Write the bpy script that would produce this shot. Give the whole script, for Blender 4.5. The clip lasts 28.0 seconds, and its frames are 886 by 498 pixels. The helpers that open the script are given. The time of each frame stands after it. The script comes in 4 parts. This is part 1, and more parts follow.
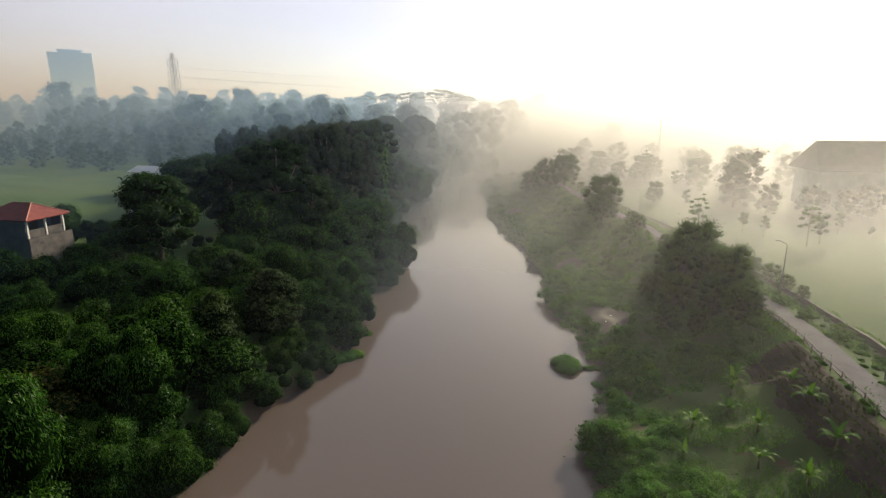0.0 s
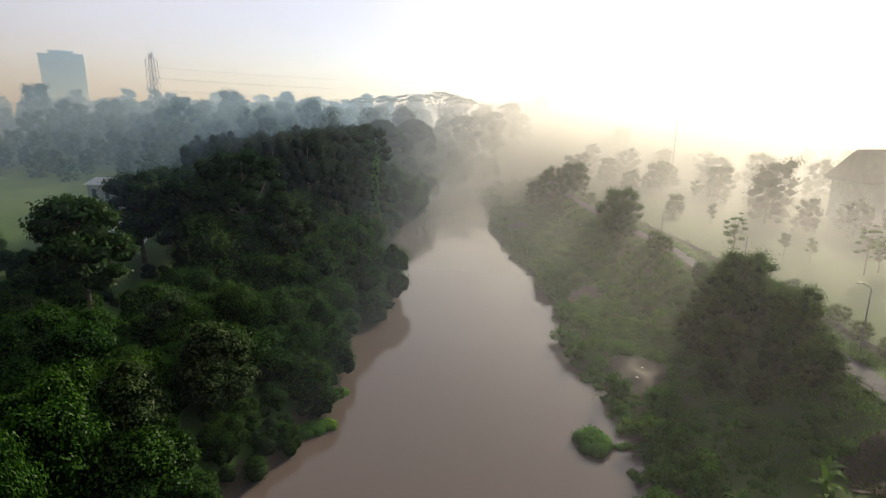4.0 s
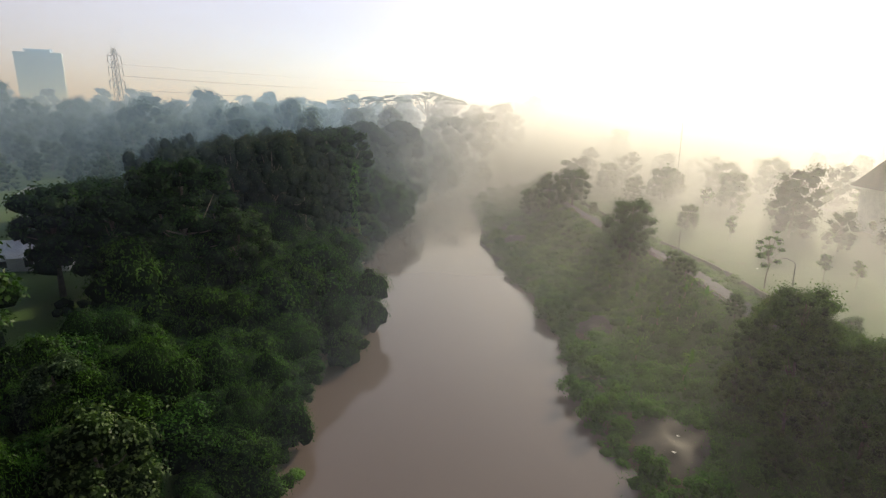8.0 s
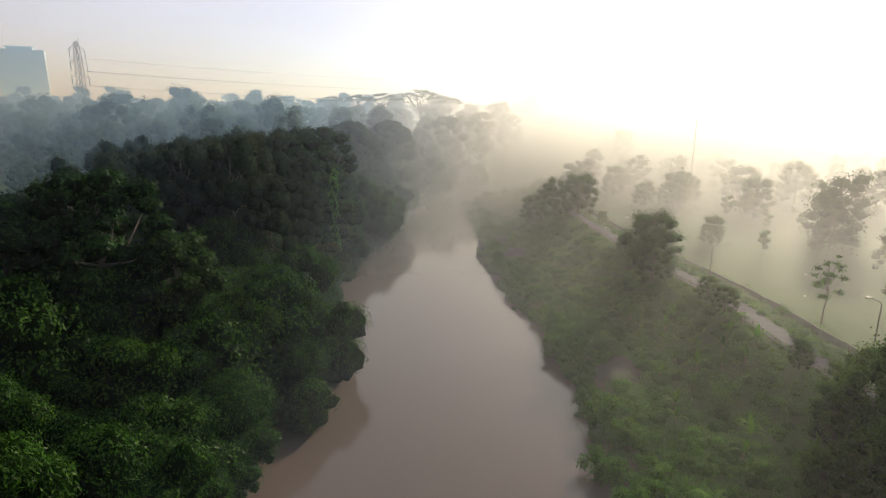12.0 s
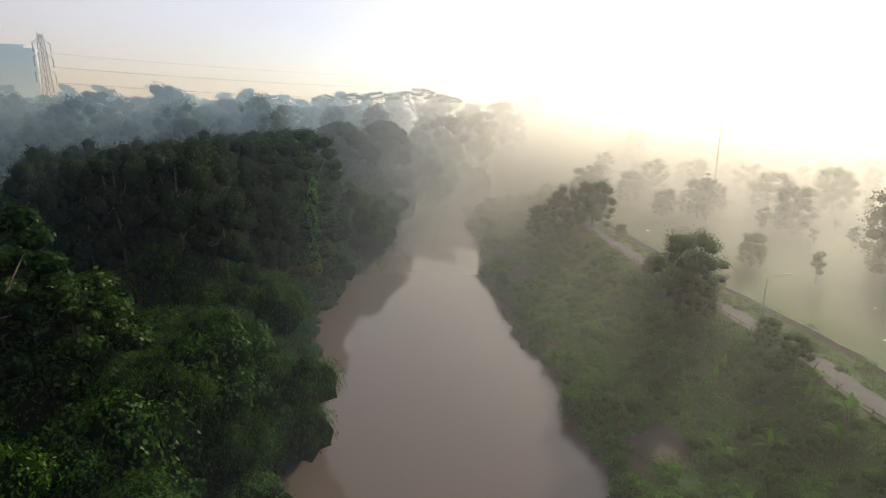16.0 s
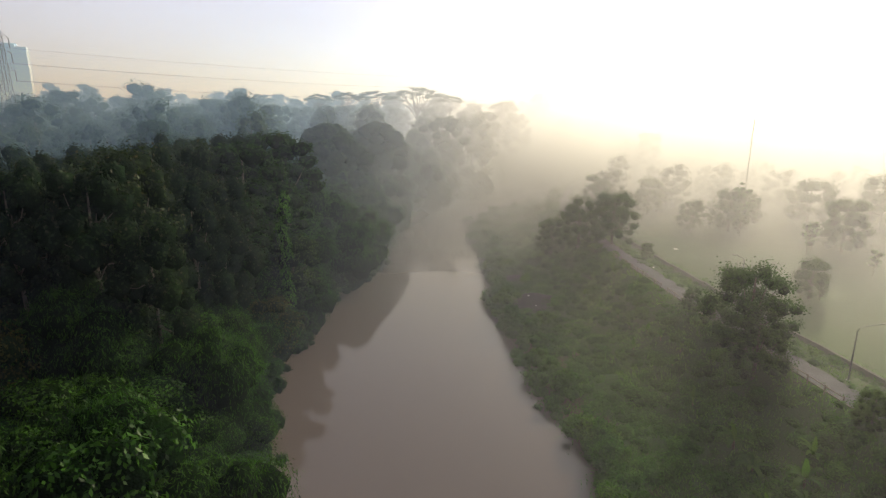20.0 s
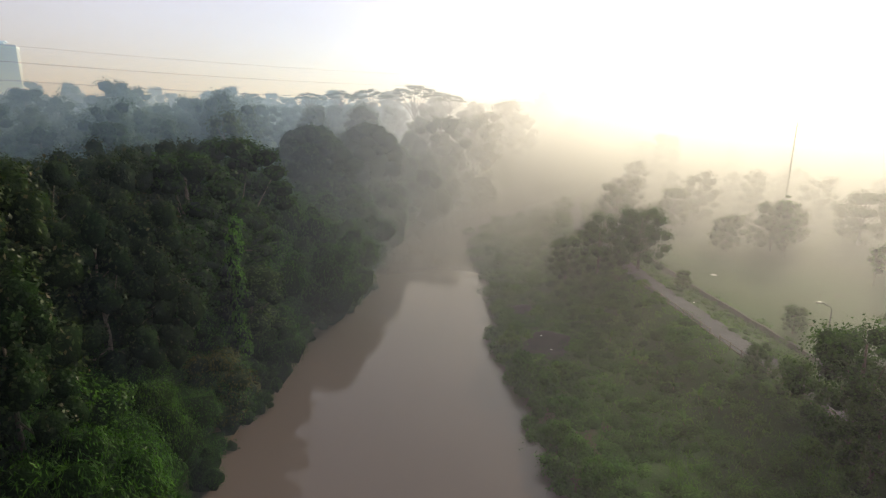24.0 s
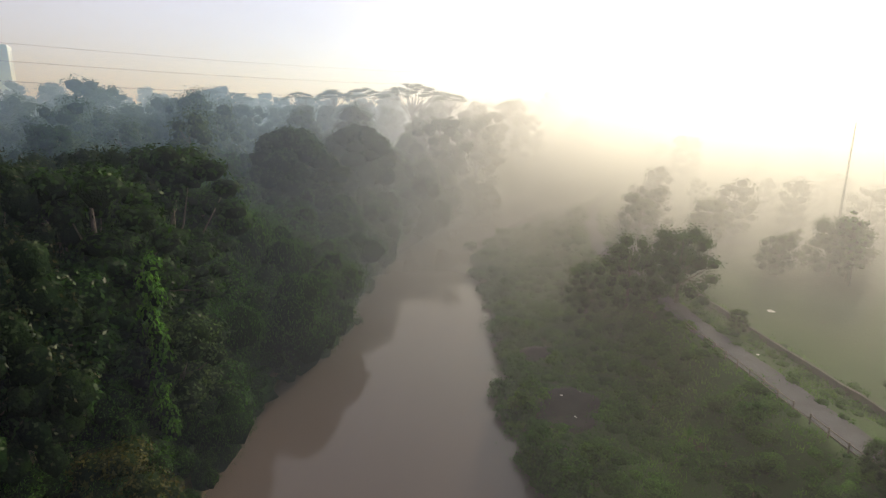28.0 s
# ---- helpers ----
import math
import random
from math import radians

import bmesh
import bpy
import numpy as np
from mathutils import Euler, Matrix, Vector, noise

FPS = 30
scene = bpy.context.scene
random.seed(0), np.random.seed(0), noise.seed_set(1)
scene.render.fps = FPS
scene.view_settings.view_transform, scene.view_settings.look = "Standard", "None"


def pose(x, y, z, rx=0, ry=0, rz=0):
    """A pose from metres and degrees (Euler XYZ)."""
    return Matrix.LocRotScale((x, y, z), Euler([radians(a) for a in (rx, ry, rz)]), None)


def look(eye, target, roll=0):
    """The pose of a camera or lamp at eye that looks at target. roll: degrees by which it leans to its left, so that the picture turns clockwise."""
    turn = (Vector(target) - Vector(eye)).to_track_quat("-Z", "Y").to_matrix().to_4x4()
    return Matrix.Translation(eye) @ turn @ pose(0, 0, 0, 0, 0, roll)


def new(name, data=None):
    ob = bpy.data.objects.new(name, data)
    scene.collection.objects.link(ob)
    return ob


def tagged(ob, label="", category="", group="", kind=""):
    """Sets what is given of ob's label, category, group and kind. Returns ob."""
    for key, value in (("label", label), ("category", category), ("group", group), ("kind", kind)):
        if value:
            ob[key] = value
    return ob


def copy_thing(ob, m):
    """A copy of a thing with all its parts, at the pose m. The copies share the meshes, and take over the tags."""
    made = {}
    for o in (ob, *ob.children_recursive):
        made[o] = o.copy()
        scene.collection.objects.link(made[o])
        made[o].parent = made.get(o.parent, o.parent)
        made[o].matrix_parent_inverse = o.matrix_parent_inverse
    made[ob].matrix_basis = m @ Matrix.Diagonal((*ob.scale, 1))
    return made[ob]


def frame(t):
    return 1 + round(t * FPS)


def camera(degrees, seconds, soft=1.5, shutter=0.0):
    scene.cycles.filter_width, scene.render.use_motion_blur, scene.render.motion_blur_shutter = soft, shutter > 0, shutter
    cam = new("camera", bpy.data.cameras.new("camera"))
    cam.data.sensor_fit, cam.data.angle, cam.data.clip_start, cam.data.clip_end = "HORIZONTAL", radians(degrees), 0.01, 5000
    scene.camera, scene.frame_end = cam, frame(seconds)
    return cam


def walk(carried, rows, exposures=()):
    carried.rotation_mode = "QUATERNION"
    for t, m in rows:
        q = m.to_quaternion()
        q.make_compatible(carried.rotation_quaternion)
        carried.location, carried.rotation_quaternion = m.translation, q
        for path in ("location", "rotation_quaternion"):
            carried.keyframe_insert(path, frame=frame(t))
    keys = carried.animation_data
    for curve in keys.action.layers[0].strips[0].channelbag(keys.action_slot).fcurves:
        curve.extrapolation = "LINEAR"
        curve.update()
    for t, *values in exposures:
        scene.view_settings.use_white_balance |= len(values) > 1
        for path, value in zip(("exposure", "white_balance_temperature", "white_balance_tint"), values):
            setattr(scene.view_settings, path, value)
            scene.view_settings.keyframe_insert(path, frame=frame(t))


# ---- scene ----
# A hazy river valley at sunrise, seen from a drone that flies level up the stream.
# x: right of the flight, y: ahead, z: up from the water.
cam = camera(76.5, 28.0, soft=1.2)
# seconds, x, y, z, yaw (left), pitch, roll
PATH = [
    (0.0, 0.03, -0.15, 36.95, 0.22, -14.13, 0.07),
    (1.0, 0.24, 4.21, 37.06, 0.24, -14.13, 0.05),
    (2.0, 0.45, 8.84, 37.23, 0.27, -14.09, 0.05),
    (3.0, 0.61, 13.57, 37.41, 0.28, -14.01, 0.07),
    (4.0, 0.75, 18.19, 37.54, 0.21, -13.93, 0.10),
    (5.0, 0.93, 22.65, 37.59, 0.05, -13.86, 0.14),
    (6.0, 1.18, 26.98, 37.53, -0.22, -13.82, 0.18),
    (7.0, 1.41, 31.39, 37.45, -0.50, -13.80, 0.21),
    (8.0, 1.62, 35.83, 37.33, -0.78, -13.78, 0.24),
    (9.0, 1.82, 40.27, 37.21, -1.02, -13.77, 0.26),
    (10.0, 2.05, 44.70, 37.14, -1.17, -13.78, 0.27),
    (11.0, 2.32, 49.15, 37.12, -1.26, -13.80, 0.28),
    (12.0, 2.61, 53.62, 37.12, -1.31, -13.83, 0.29),
    (13.0, 2.91, 58.12, 37.13, -1.32, -13.85, 0.31),
    (14.0, 3.25, 62.66, 37.13, -1.29, -13.86, 0.32),
    (15.0, 3.62, 67.23, 37.14, -1.23, -13.87, 0.31),
    (16.0, 3.96, 71.79, 37.19, -1.19, -13.89, 0.31),
    (17.0, 4.28, 76.33, 37.23, -1.16, -13.91, 0.30),
    (18.0, 4.54, 80.92, 37.28, -1.12, -13.91, 0.30),
    (19.0, 4.75, 85.62, 37.31, -1.10, -13.89, 0.30),
    (20.0, 5.04, 90.42, 37.35, -1.07, -13.89, 0.29),
    (21.0, 5.39, 95.26, 37.40, -1.03, -13.90, 0.28),
    (22.0, 5.75, 100.14, 37.45, -1.00, -13.92, 0.29),
    (23.0, 6.11, 105.12, 37.50, -0.96, -13.94, 0.32),
    (24.0, 6.44, 110.08, 37.52, -0.92, -13.94, 0.32),
    (25.0, 6.77, 115.00, 37.51, -0.87, -13.93, 0.28),
    (26.0, 7.12, 119.89, 37.50, -0.80, -13.93, 0.21),
    (27.0, 7.47, 124.77, 37.46, -0.73, -13.92, 0.18),
    (28.0, 7.85, 129.69, 37.38, -0.65, -13.90, 0.17),
]


def aim(x, y, z, yaw, pitch, roll):
    a, b = radians(yaw), radians(pitch)
    ahead = Vector((-math.sin(a) * math.cos(b), math.cos(a) * math.cos(b), math.sin(b)))
    return look((x, y, z), Vector((x, y, z)) + ahead, roll)


walk(cam, [(row[0], aim(*row[1:])) for row in PATH])
EXPOSURE = 0.68
scene.view_settings.exposure = EXPOSURE

# ---------------------------------------------------------------- light
SUN_AZ, SUN_EL = 35.0, 22.0  # degrees to the right of the flight, and up
VEIL_FRONT, VEIL_BACK, AUREOLE = 0.54, 0.035, 0.6
world = bpy.data.worlds.new("morning_sky")
scene.world = world
world.use_nodes = True
wt = world.node_tree
wt.nodes.clear()
sky = wt.nodes.new("ShaderNodeTexSky")
sky.sky_type, sky.sun_disc = "NISHITA", False
sky.sun_elevation, sky.sun_rotation = radians(SUN_EL), radians(SUN_AZ)
sky.altitude, sky.air_density, sky.dust_density, sky.ozone_density = 50, 1.0, 5.0, 3.0
back = wt.nodes.new("ShaderNodeBackground")
back.inputs["Strength"].default_value = 0.006
wout = wt.nodes.new("ShaderNodeOutputWorld")
wt.links.new(sky.outputs[0], back.inputs["Color"])
veil = wt.nodes.new("ShaderNodeBackground")  # the milky high haze of the morning
veil.inputs["Color"].default_value = (0.80, 0.82, 1.0, 1)
gaze = wt.nodes.new("ShaderNodeTexCoord")
toward = wt.nodes.new("ShaderNodeVectorMath")  # brighter on the sun's side of the sky, dimmer overhead and behind
toward.operation = "DOT_PRODUCT"
toward.inputs[1].default_value = (math.sin(radians(SUN_AZ)), math.cos(radians(SUN_AZ)), -0.2)
glow = wt.nodes.new("ShaderNodeMapRange")
glow.interpolation_type = "SMOOTHSTEP"
for socket, value in zip(glow.inputs[1:5], (-0.5, 0.5, VEIL_BACK, VEIL_FRONT)):
    socket.default_value = value
wt.links.new(gaze.outputs["Generated"], toward.inputs[0])
wt.links.new(toward.outputs["Value"], glow.inputs[0])
wt.links.new(glow.outputs[0], veil.inputs["Strength"])
near_sun = wt.nodes.new("ShaderNodeVectorMath")  # the wide glow round the sun in thick morning air
near_sun.operation = "DOT_PRODUCT"
near_sun.inputs[1].default_value = (math.sin(radians(SUN_AZ)) * math.cos(radians(SUN_EL)), math.cos(radians(SUN_AZ)) * math.cos(radians(SUN_EL)), math.sin(radians(SUN_EL)))
wt.links.new(gaze.outputs["Generated"], near_sun.inputs[0])
above = wt.nodes.new("ShaderNodeMath")
above.operation = "MAXIMUM"
above.inputs[1].default_value = 0.0
wt.links.new(near_sun.outputs["Value"], above.inputs[0])
power = wt.nodes.new("ShaderNodeMath")
power.operation = "POWER"
power.inputs[1].default_value = 7.0
wt.links.new(above.outputs[0], power.inputs[0])
amount = wt.nodes.new("ShaderNodeMath")
amount.operation = "MULTIPLY"
amount.inputs[1].default_value = AUREOLE
wt.links.new(power.outputs[0], amount.inputs[0])
halo = wt.nodes.new("ShaderNodeBackground")
halo.inputs["Color"].default_value = (1.0, 0.94, 0.83, 1)
wt.links.new(amount.outputs[0], halo.inputs["Strength"])
glows = wt.nodes.new("ShaderNodeAddShader")
wt.links.new(veil.outputs[0], glows.inputs[0])
wt.links.new(halo.outputs[0], glows.inputs[1])
both = wt.nodes.new("ShaderNodeAddShader")
wt.links.new(back.outputs[0], both.inputs[0])
wt.links.new(glows.outputs[0], both.inputs[1])
wt.links.new(both.outputs[0], wout.inputs["Surface"])

sun_data = bpy.data.lights.new("sun", "SUN")
sun_data.energy, sun_data.angle, sun_data.color = 5.0, radians(4.0), (1.0, 0.86, 0.61)
sun = new("sun", sun_data)
sun_way = Vector((math.sin(radians(SUN_AZ)) * math.cos(radians(SUN_EL)), math.cos(radians(SUN_AZ)) * math.cos(radians(SUN_EL)), math.sin(radians(SUN_EL))))
sun.matrix_world = look((60, 100, 120), Vector((60, 100, 120)) - sun_way)


# ---------------------------------------------------------------- materials
def shader(name):
    m = bpy.data.materials.new(name)
    m.use_nodes = True
    t = m.node_tree
    t.nodes.clear()
    return m, t, t.nodes.new("ShaderNodeOutputMaterial")


def node(t, kind, **values):
    n = t.nodes.new(kind)
    for key, value in values.items():
        n.inputs[key.replace("_", " ")].default_value = value
    return n


def ramp(t, fac, stops):
    r = t.nodes.new("ShaderNodeValToRGB")
    el = r.color_ramp.elements
    while len(el) < len(stops):
        el.new(0.5)
    for e, (p, c) in zip(el, stops):
        e.position, e.color = p, (*c, 1)
    t.links.new(fac, r.inputs[0])
    return r.outputs[0]


def mixed(t, fac, a, b, blend="MIX"):
    m = t.nodes.new("ShaderNodeMix")
    m.data_type, m.blend_type = "RGBA", blend
    for socket, value in ((m.inputs[0], fac), (m.inputs[6], a), (m.inputs[7], b)):
        if hasattr(value, "is_linked"):
            t.links.new(value, socket)
        else:
            socket.default_value = value if isinstance(value, (int, float)) else (*value, 1)
    return m.outputs[2]


def noise_of(t, scale, detail=4.0, rough=0.6, stretch=(1, 1, 1), obj=False):
    co = t.nodes.new("ShaderNodeTexCoord")
    mp = t.nodes.new("ShaderNodeMapping")
    mp.inputs["Scale"].default_value = stretch
    if obj:
        t.links.new(co.outputs["Object"], mp.inputs[0])
    else:
        geo = t.nodes.new("ShaderNodeNewGeometry")
        t.links.new(geo.outputs["Position"], mp.inputs[0])
    n = node(t, "ShaderNodeTexNoise", Scale=scale, Detail=detail, Roughness=rough)
    t.links.new(mp.outputs[0], n.inputs["Vector"])
    return n.outputs["Fac"]


def solid(name, a, b, scale=1.0, rough=0.7, metal=0.0, bump=0.2, fine=8.0, obj=True, spec=0.4):
    """Two tones in blotches, with a finer grain and relief."""
    m, t, out = shader(name)
    p = node(t, "ShaderNodeBsdfPrincipled", Roughness=rough, Metallic=metal)
    p.inputs["Specular IOR Level"].default_value = spec
    big, small = noise_of(t, scale, obj=obj), noise_of(t, scale * fine, obj=obj)
    c = mixed(t, ramp(t, big, [(0.35, (0, 0, 0)), (0.65, (1, 1, 1))]), a, b)
    c = mixed(t, 0.35, c, ramp(t, small, [(0.3, (0.45, 0.45, 0.45)), (0.7, (1.25, 1.25, 1.25))]), "MULTIPLY")
    t.links.new(c, p.inputs["Base Color"])
    bp = node(t, "ShaderNodeBump", Strength=bump, Distance=0.05)
    t.links.new(small, bp.inputs["Height"])
    t.links.new(bp.outputs[0], p.inputs["Normal"])
    t.links.new(p.outputs[0], out.inputs[0])
    return m


def leafy(name, dark, light, tip=None, through_light=0.22, gloss=0.007, lumpy=False):
    """Leaves: each island its own tone, each plant its own cast; some light passes through."""
    m, t, out = shader(name)
    geo = t.nodes.new("ShaderNodeNewGeometry")
    info = t.nodes.new("ShaderNodeObjectInfo")
    c = mixed(t, geo.outputs["Random Per Island"], dark, light)
    if tip:
        c = mixed(t, ramp(t, geo.outputs["Random Per Island"], [(0.90, (0, 0, 0)), (0.93, (1, 1, 1))]), c, tip)
    patch = noise_of(t, 0.35, 3.0)
    c = mixed(t, 0.8, c, ramp(t, patch, [(0.3, (0.55, 0.62, 0.6)), (0.7, (1.25, 1.2, 0.95))]), "MULTIPLY")
    c = mixed(t, 0.85, c, ramp(t, info.outputs["Random"], [(0.0, (0.62, 0.78, 0.75)), (0.5, (1, 1, 1)), (1.0, (1.3, 1.15, 0.8))]), "MULTIPLY")
    d = node(t, "ShaderNodeBsdfDiffuse")
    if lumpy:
        # painted cells: lighter middles and dark rims, shade between inner leaves put into colour
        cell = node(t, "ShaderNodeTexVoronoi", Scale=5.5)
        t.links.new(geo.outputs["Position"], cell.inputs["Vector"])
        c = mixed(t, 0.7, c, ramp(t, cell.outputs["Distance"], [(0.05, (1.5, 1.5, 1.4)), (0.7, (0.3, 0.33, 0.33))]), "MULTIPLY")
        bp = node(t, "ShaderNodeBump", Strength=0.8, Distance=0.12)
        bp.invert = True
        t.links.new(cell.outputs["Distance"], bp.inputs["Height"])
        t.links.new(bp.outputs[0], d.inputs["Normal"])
    tr = node(t, "ShaderNodeBsdfTranslucent")
    t.links.new(c, d.inputs["Color"])
    t.links.new(mixed(t, 1.0, c, (1.15, 1.3, 0.5), "MULTIPLY"), tr.inputs["Color"])
    m1 = node(t, "ShaderNodeMixShader", Fac=through_light)
    t.links.new(d.outputs[0], m1.inputs[1])
    t.links.new(tr.outputs[0], m1.inputs[2])
    g = node(t, "ShaderNodeBsdfGlossy", Roughness=0.42)
    m2 = node(t, "ShaderNodeMixShader", Fac=gloss)
    t.links.new(m1.outputs[0], m2.inputs[1])
    t.links.new(g.outputs[0], m2.inputs[2])
    t.links.new(m2.outputs[0], out.inputs[0])
    return m


# core of twigs, darkened so the shade inside a crown is in the colour
SHADE_CORE = leafy("twig_shade_core", (0.004, 0.010, 0.004), (0.012, 0.024, 0.008), through_light=0.0, gloss=0.0, lumpy=True)
LEAF = leafy("leaf_broad", (0.004, 0.015, 0.004), (0.022, 0.060, 0.010))
LEAF_BANK = leafy("leaf_bank", (0.024, 0.055, 0.014), (0.080, 0.150, 0.034))
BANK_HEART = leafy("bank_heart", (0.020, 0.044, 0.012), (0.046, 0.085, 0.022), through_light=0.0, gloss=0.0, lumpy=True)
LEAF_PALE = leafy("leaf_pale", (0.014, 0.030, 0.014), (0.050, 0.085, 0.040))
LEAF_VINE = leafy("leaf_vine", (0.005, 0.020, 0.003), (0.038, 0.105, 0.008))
# darkest green, painting in the shaded gaps between the lobes of a mound
VINE_SHADE = leafy("vine_shade", (0.002, 0.006, 0.001), (0.006, 0.016, 0.003), through_light=0.0, gloss=0.0, lumpy=True)
LEAF_TEAK = leafy("leaf_teak", (0.006, 0.014, 0.005), (0.022, 0.042, 0.013), tip=(0.050, 0.048, 0.032))
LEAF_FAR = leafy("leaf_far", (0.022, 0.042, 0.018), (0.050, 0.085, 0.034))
# the far leaf colour darkened, so shade inside the crowns is painted in
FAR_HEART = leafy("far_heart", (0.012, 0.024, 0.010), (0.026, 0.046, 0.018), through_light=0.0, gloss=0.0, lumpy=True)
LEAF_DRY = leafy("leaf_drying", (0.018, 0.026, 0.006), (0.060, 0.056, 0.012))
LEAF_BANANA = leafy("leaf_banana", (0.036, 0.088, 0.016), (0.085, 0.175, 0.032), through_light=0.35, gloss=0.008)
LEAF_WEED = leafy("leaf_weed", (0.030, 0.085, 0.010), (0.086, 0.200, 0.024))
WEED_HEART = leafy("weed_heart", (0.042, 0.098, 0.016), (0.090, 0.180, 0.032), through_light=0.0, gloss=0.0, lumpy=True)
GRASS = leafy("grass_blade", (0.052, 0.125, 0.018), (0.115, 0.250, 0.038))
CROP = leafy("crop_leaf", (0.035, 0.050, 0.020), (0.085, 0.085, 0.040))
BARK = solid("bark", (0.055, 0.044, 0.034), (0.12, 0.10, 0.08), 1.5, 0.9, bump=0.5)


# ---------------------------------------------------------------- morning mist: a body of air that lies in the valley
FOG_LOW, FOG_HIGH = (-900.0, -80.0, -1.0), (900.0, 1300.0, 120.0)


def mist_group():
    g = bpy.data.node_groups.new("mist", "GeometryNodeTree")
    g.interface.new_socket("Geometry", in_out="OUTPUT", socket_type="NodeSocketGeometry")
    out = g.nodes.new("NodeGroupOutput")
    cube = g.nodes.new("GeometryNodeVolumeCube")
    cube.inputs["Min"].default_value, cube.inputs["Max"].default_value = FOG_LOW, FOG_HIGH
    for axis, count in zip("XYZ", (120, 92, 40)):
        cube.inputs["Resolution " + axis].default_value = count
    pos = g.nodes.new("GeometryNodeInputPosition")
    sep = g.nodes.new("ShaderNodeSeparateXYZ")
    g.links.new(pos.outputs[0], sep.inputs[0])

    def math_node(op, a, b):
        n = g.nodes.new("ShaderNodeMath")
        n.operation = op
        for socket, value in zip(n.inputs, (a, b)):
            if hasattr(value, "is_linked"):
                g.links.new(value, socket)
            else:
                socket.default_value = value
        return n.outputs[0]

    def ranged(value, stops):
        """A value that goes from stop to stop, (place, amount)."""
        total = stops[0][1]
        for (p0, v0), (p1, v1) in zip(stops, stops[1:]):
            n = g.nodes.new("ShaderNodeMapRange")
            for i, v in enumerate((p0, p1, 0.0, v1 - v0)):
                n.inputs[1 + i].default_value = v
            g.links.new(value, n.inputs[0])
            total = math_node("ADD", n.outputs[0], total)
        return total

    low = math_node("EXPONENT", math_node("DIVIDE", math_node("MULTIPLY", sep.outputs["Z"], -1.0), ranged(sep.outputs["Y"], MIST_SCALE)), 0.0)
    bank = node(g, "ShaderNodeTexNoise", Scale=0.014, Detail=2.0)
    g.links.new(pos.outputs[0], bank.inputs["Vector"])
    uneven = math_node("ADD", math_node("MULTIPLY", bank.outputs["Fac"], 1.2), 0.4)
    # thin in the left wood, thicker over the water, thickest over the open fields and up the valley
    body = math_node("MULTIPLY", ranged(sep.outputs["X"], MIST_ACROSS), ranged(sep.outputs["Y"], MIST_ALONG))
    dense = math_node("MULTIPLY", math_node("MULTIPLY", low, uneven), body)
    dense = math_node("ADD", dense, math_node("MULTIPLY", ranged(sep.outputs["Z"], HAZE_UP), ranged(sep.outputs["Y"], HAZE)))
    shade = math_node("MULTIPLY", ranged(sep.outputs["X"], WOOD_HAZE), ranged(sep.outputs["Y"], WOOD_HAZE_FROM))
    dense = math_node("ADD", dense, math_node("MULTIPLY", shade, ranged(sep.outputs["Z"], HAZE_UP)))
    g.links.new(dense, cube.inputs["Density"])
    setm = g.nodes.new("GeometryNodeSetMaterial")
    setm.inputs["Material"].default_value = MIST
    g.links.new(cube.outputs[0], setm.inputs["Geometry"])
    g.links.new(setm.outputs[0], out.inputs[0])
    return g


MIST_SCALE = ((200.0, 8.0), (300.0, 17.0))  # metres in which it thins out upwards, more up the valley
MIST_ACROSS = ((-60.0, 0.0008), (-30.0, 0.0012), (-14.0, 0.0050), (-4.0, 0.0125), (12.0, 0.0100), (35.0, 0.0105), (45.0, 0.0190), (58.0, 0.0470), (100.0, 0.0550))
MIST_ALONG = ((50.0, 0.25), (110.0, 0.7), (190.0, 0.7), (240.0, 1.4), (330.0, 1.6))
HAZE = ((110.0, 0.0001), (150.0, 0.0004), (200.0, 0.0010), (250.0, 0.0022), (300.0, 0.0024), (500.0, 0.0022), (640.0, 0.0060))
WOOD_HAZE, WOOD_HAZE_FROM = ((-130.0, 0.0034), (-65.0, 0.0020), (-30.0, 0.0)), ((50.0, 0.3), (110.0, 1.0), (330.0, 1.0), (400.0, 0.3))  # blue air in the left wood
HAZE_UP = ((38.0, 1.0), (54.0, 0.4), (118.0, 0.10))
MIST, mt, mout = shader("mist")
vol = mt.nodes.new("ShaderNodeVolumeScatter")
vol.inputs["Anisotropy"].default_value = 0.65
att = mt.nodes.new("ShaderNodeAttribute")
att.attribute_name = "density"
mt.links.new(att.outputs["Fac"], vol.inputs["Density"])
where = mt.nodes.new("ShaderNodeNewGeometry")
place = mt.nodes.new("ShaderNodeSeparateXYZ")
mt.links.new(where.outputs["Position"], place.inputs[0])
droplets = mt.nodes.new("ShaderNodeMapRange")  # dry blue haze in the woods, white droplets over water and wet fields
for socket, value in zip(droplets.inputs[1:5], (-45.0, 28.0, 0.0, 1.0)):
    socket.default_value = value
mt.links.new(place.outputs["X"], droplets.inputs[0])
mt.links.new(mixed(mt, droplets.outputs[0], (0.40, 0.64, 1.0), (0.97, 0.97, 1.0)), vol.inputs["Color"])
mt.links.new(vol.outputs[0], mout.inputs["Volume"])
MIST.cycles.volume_step_rate = 8.0
mist_mesh = bpy.data.meshes.new("mist")
mist_mesh.materials.append(MIST)
mist = tagged(new("mist", mist_mesh), "thin morning mist lying over the river valley", "mist", kind="stuff")
mist.modifiers.new("mist", "NODES").node_group = mist_group()


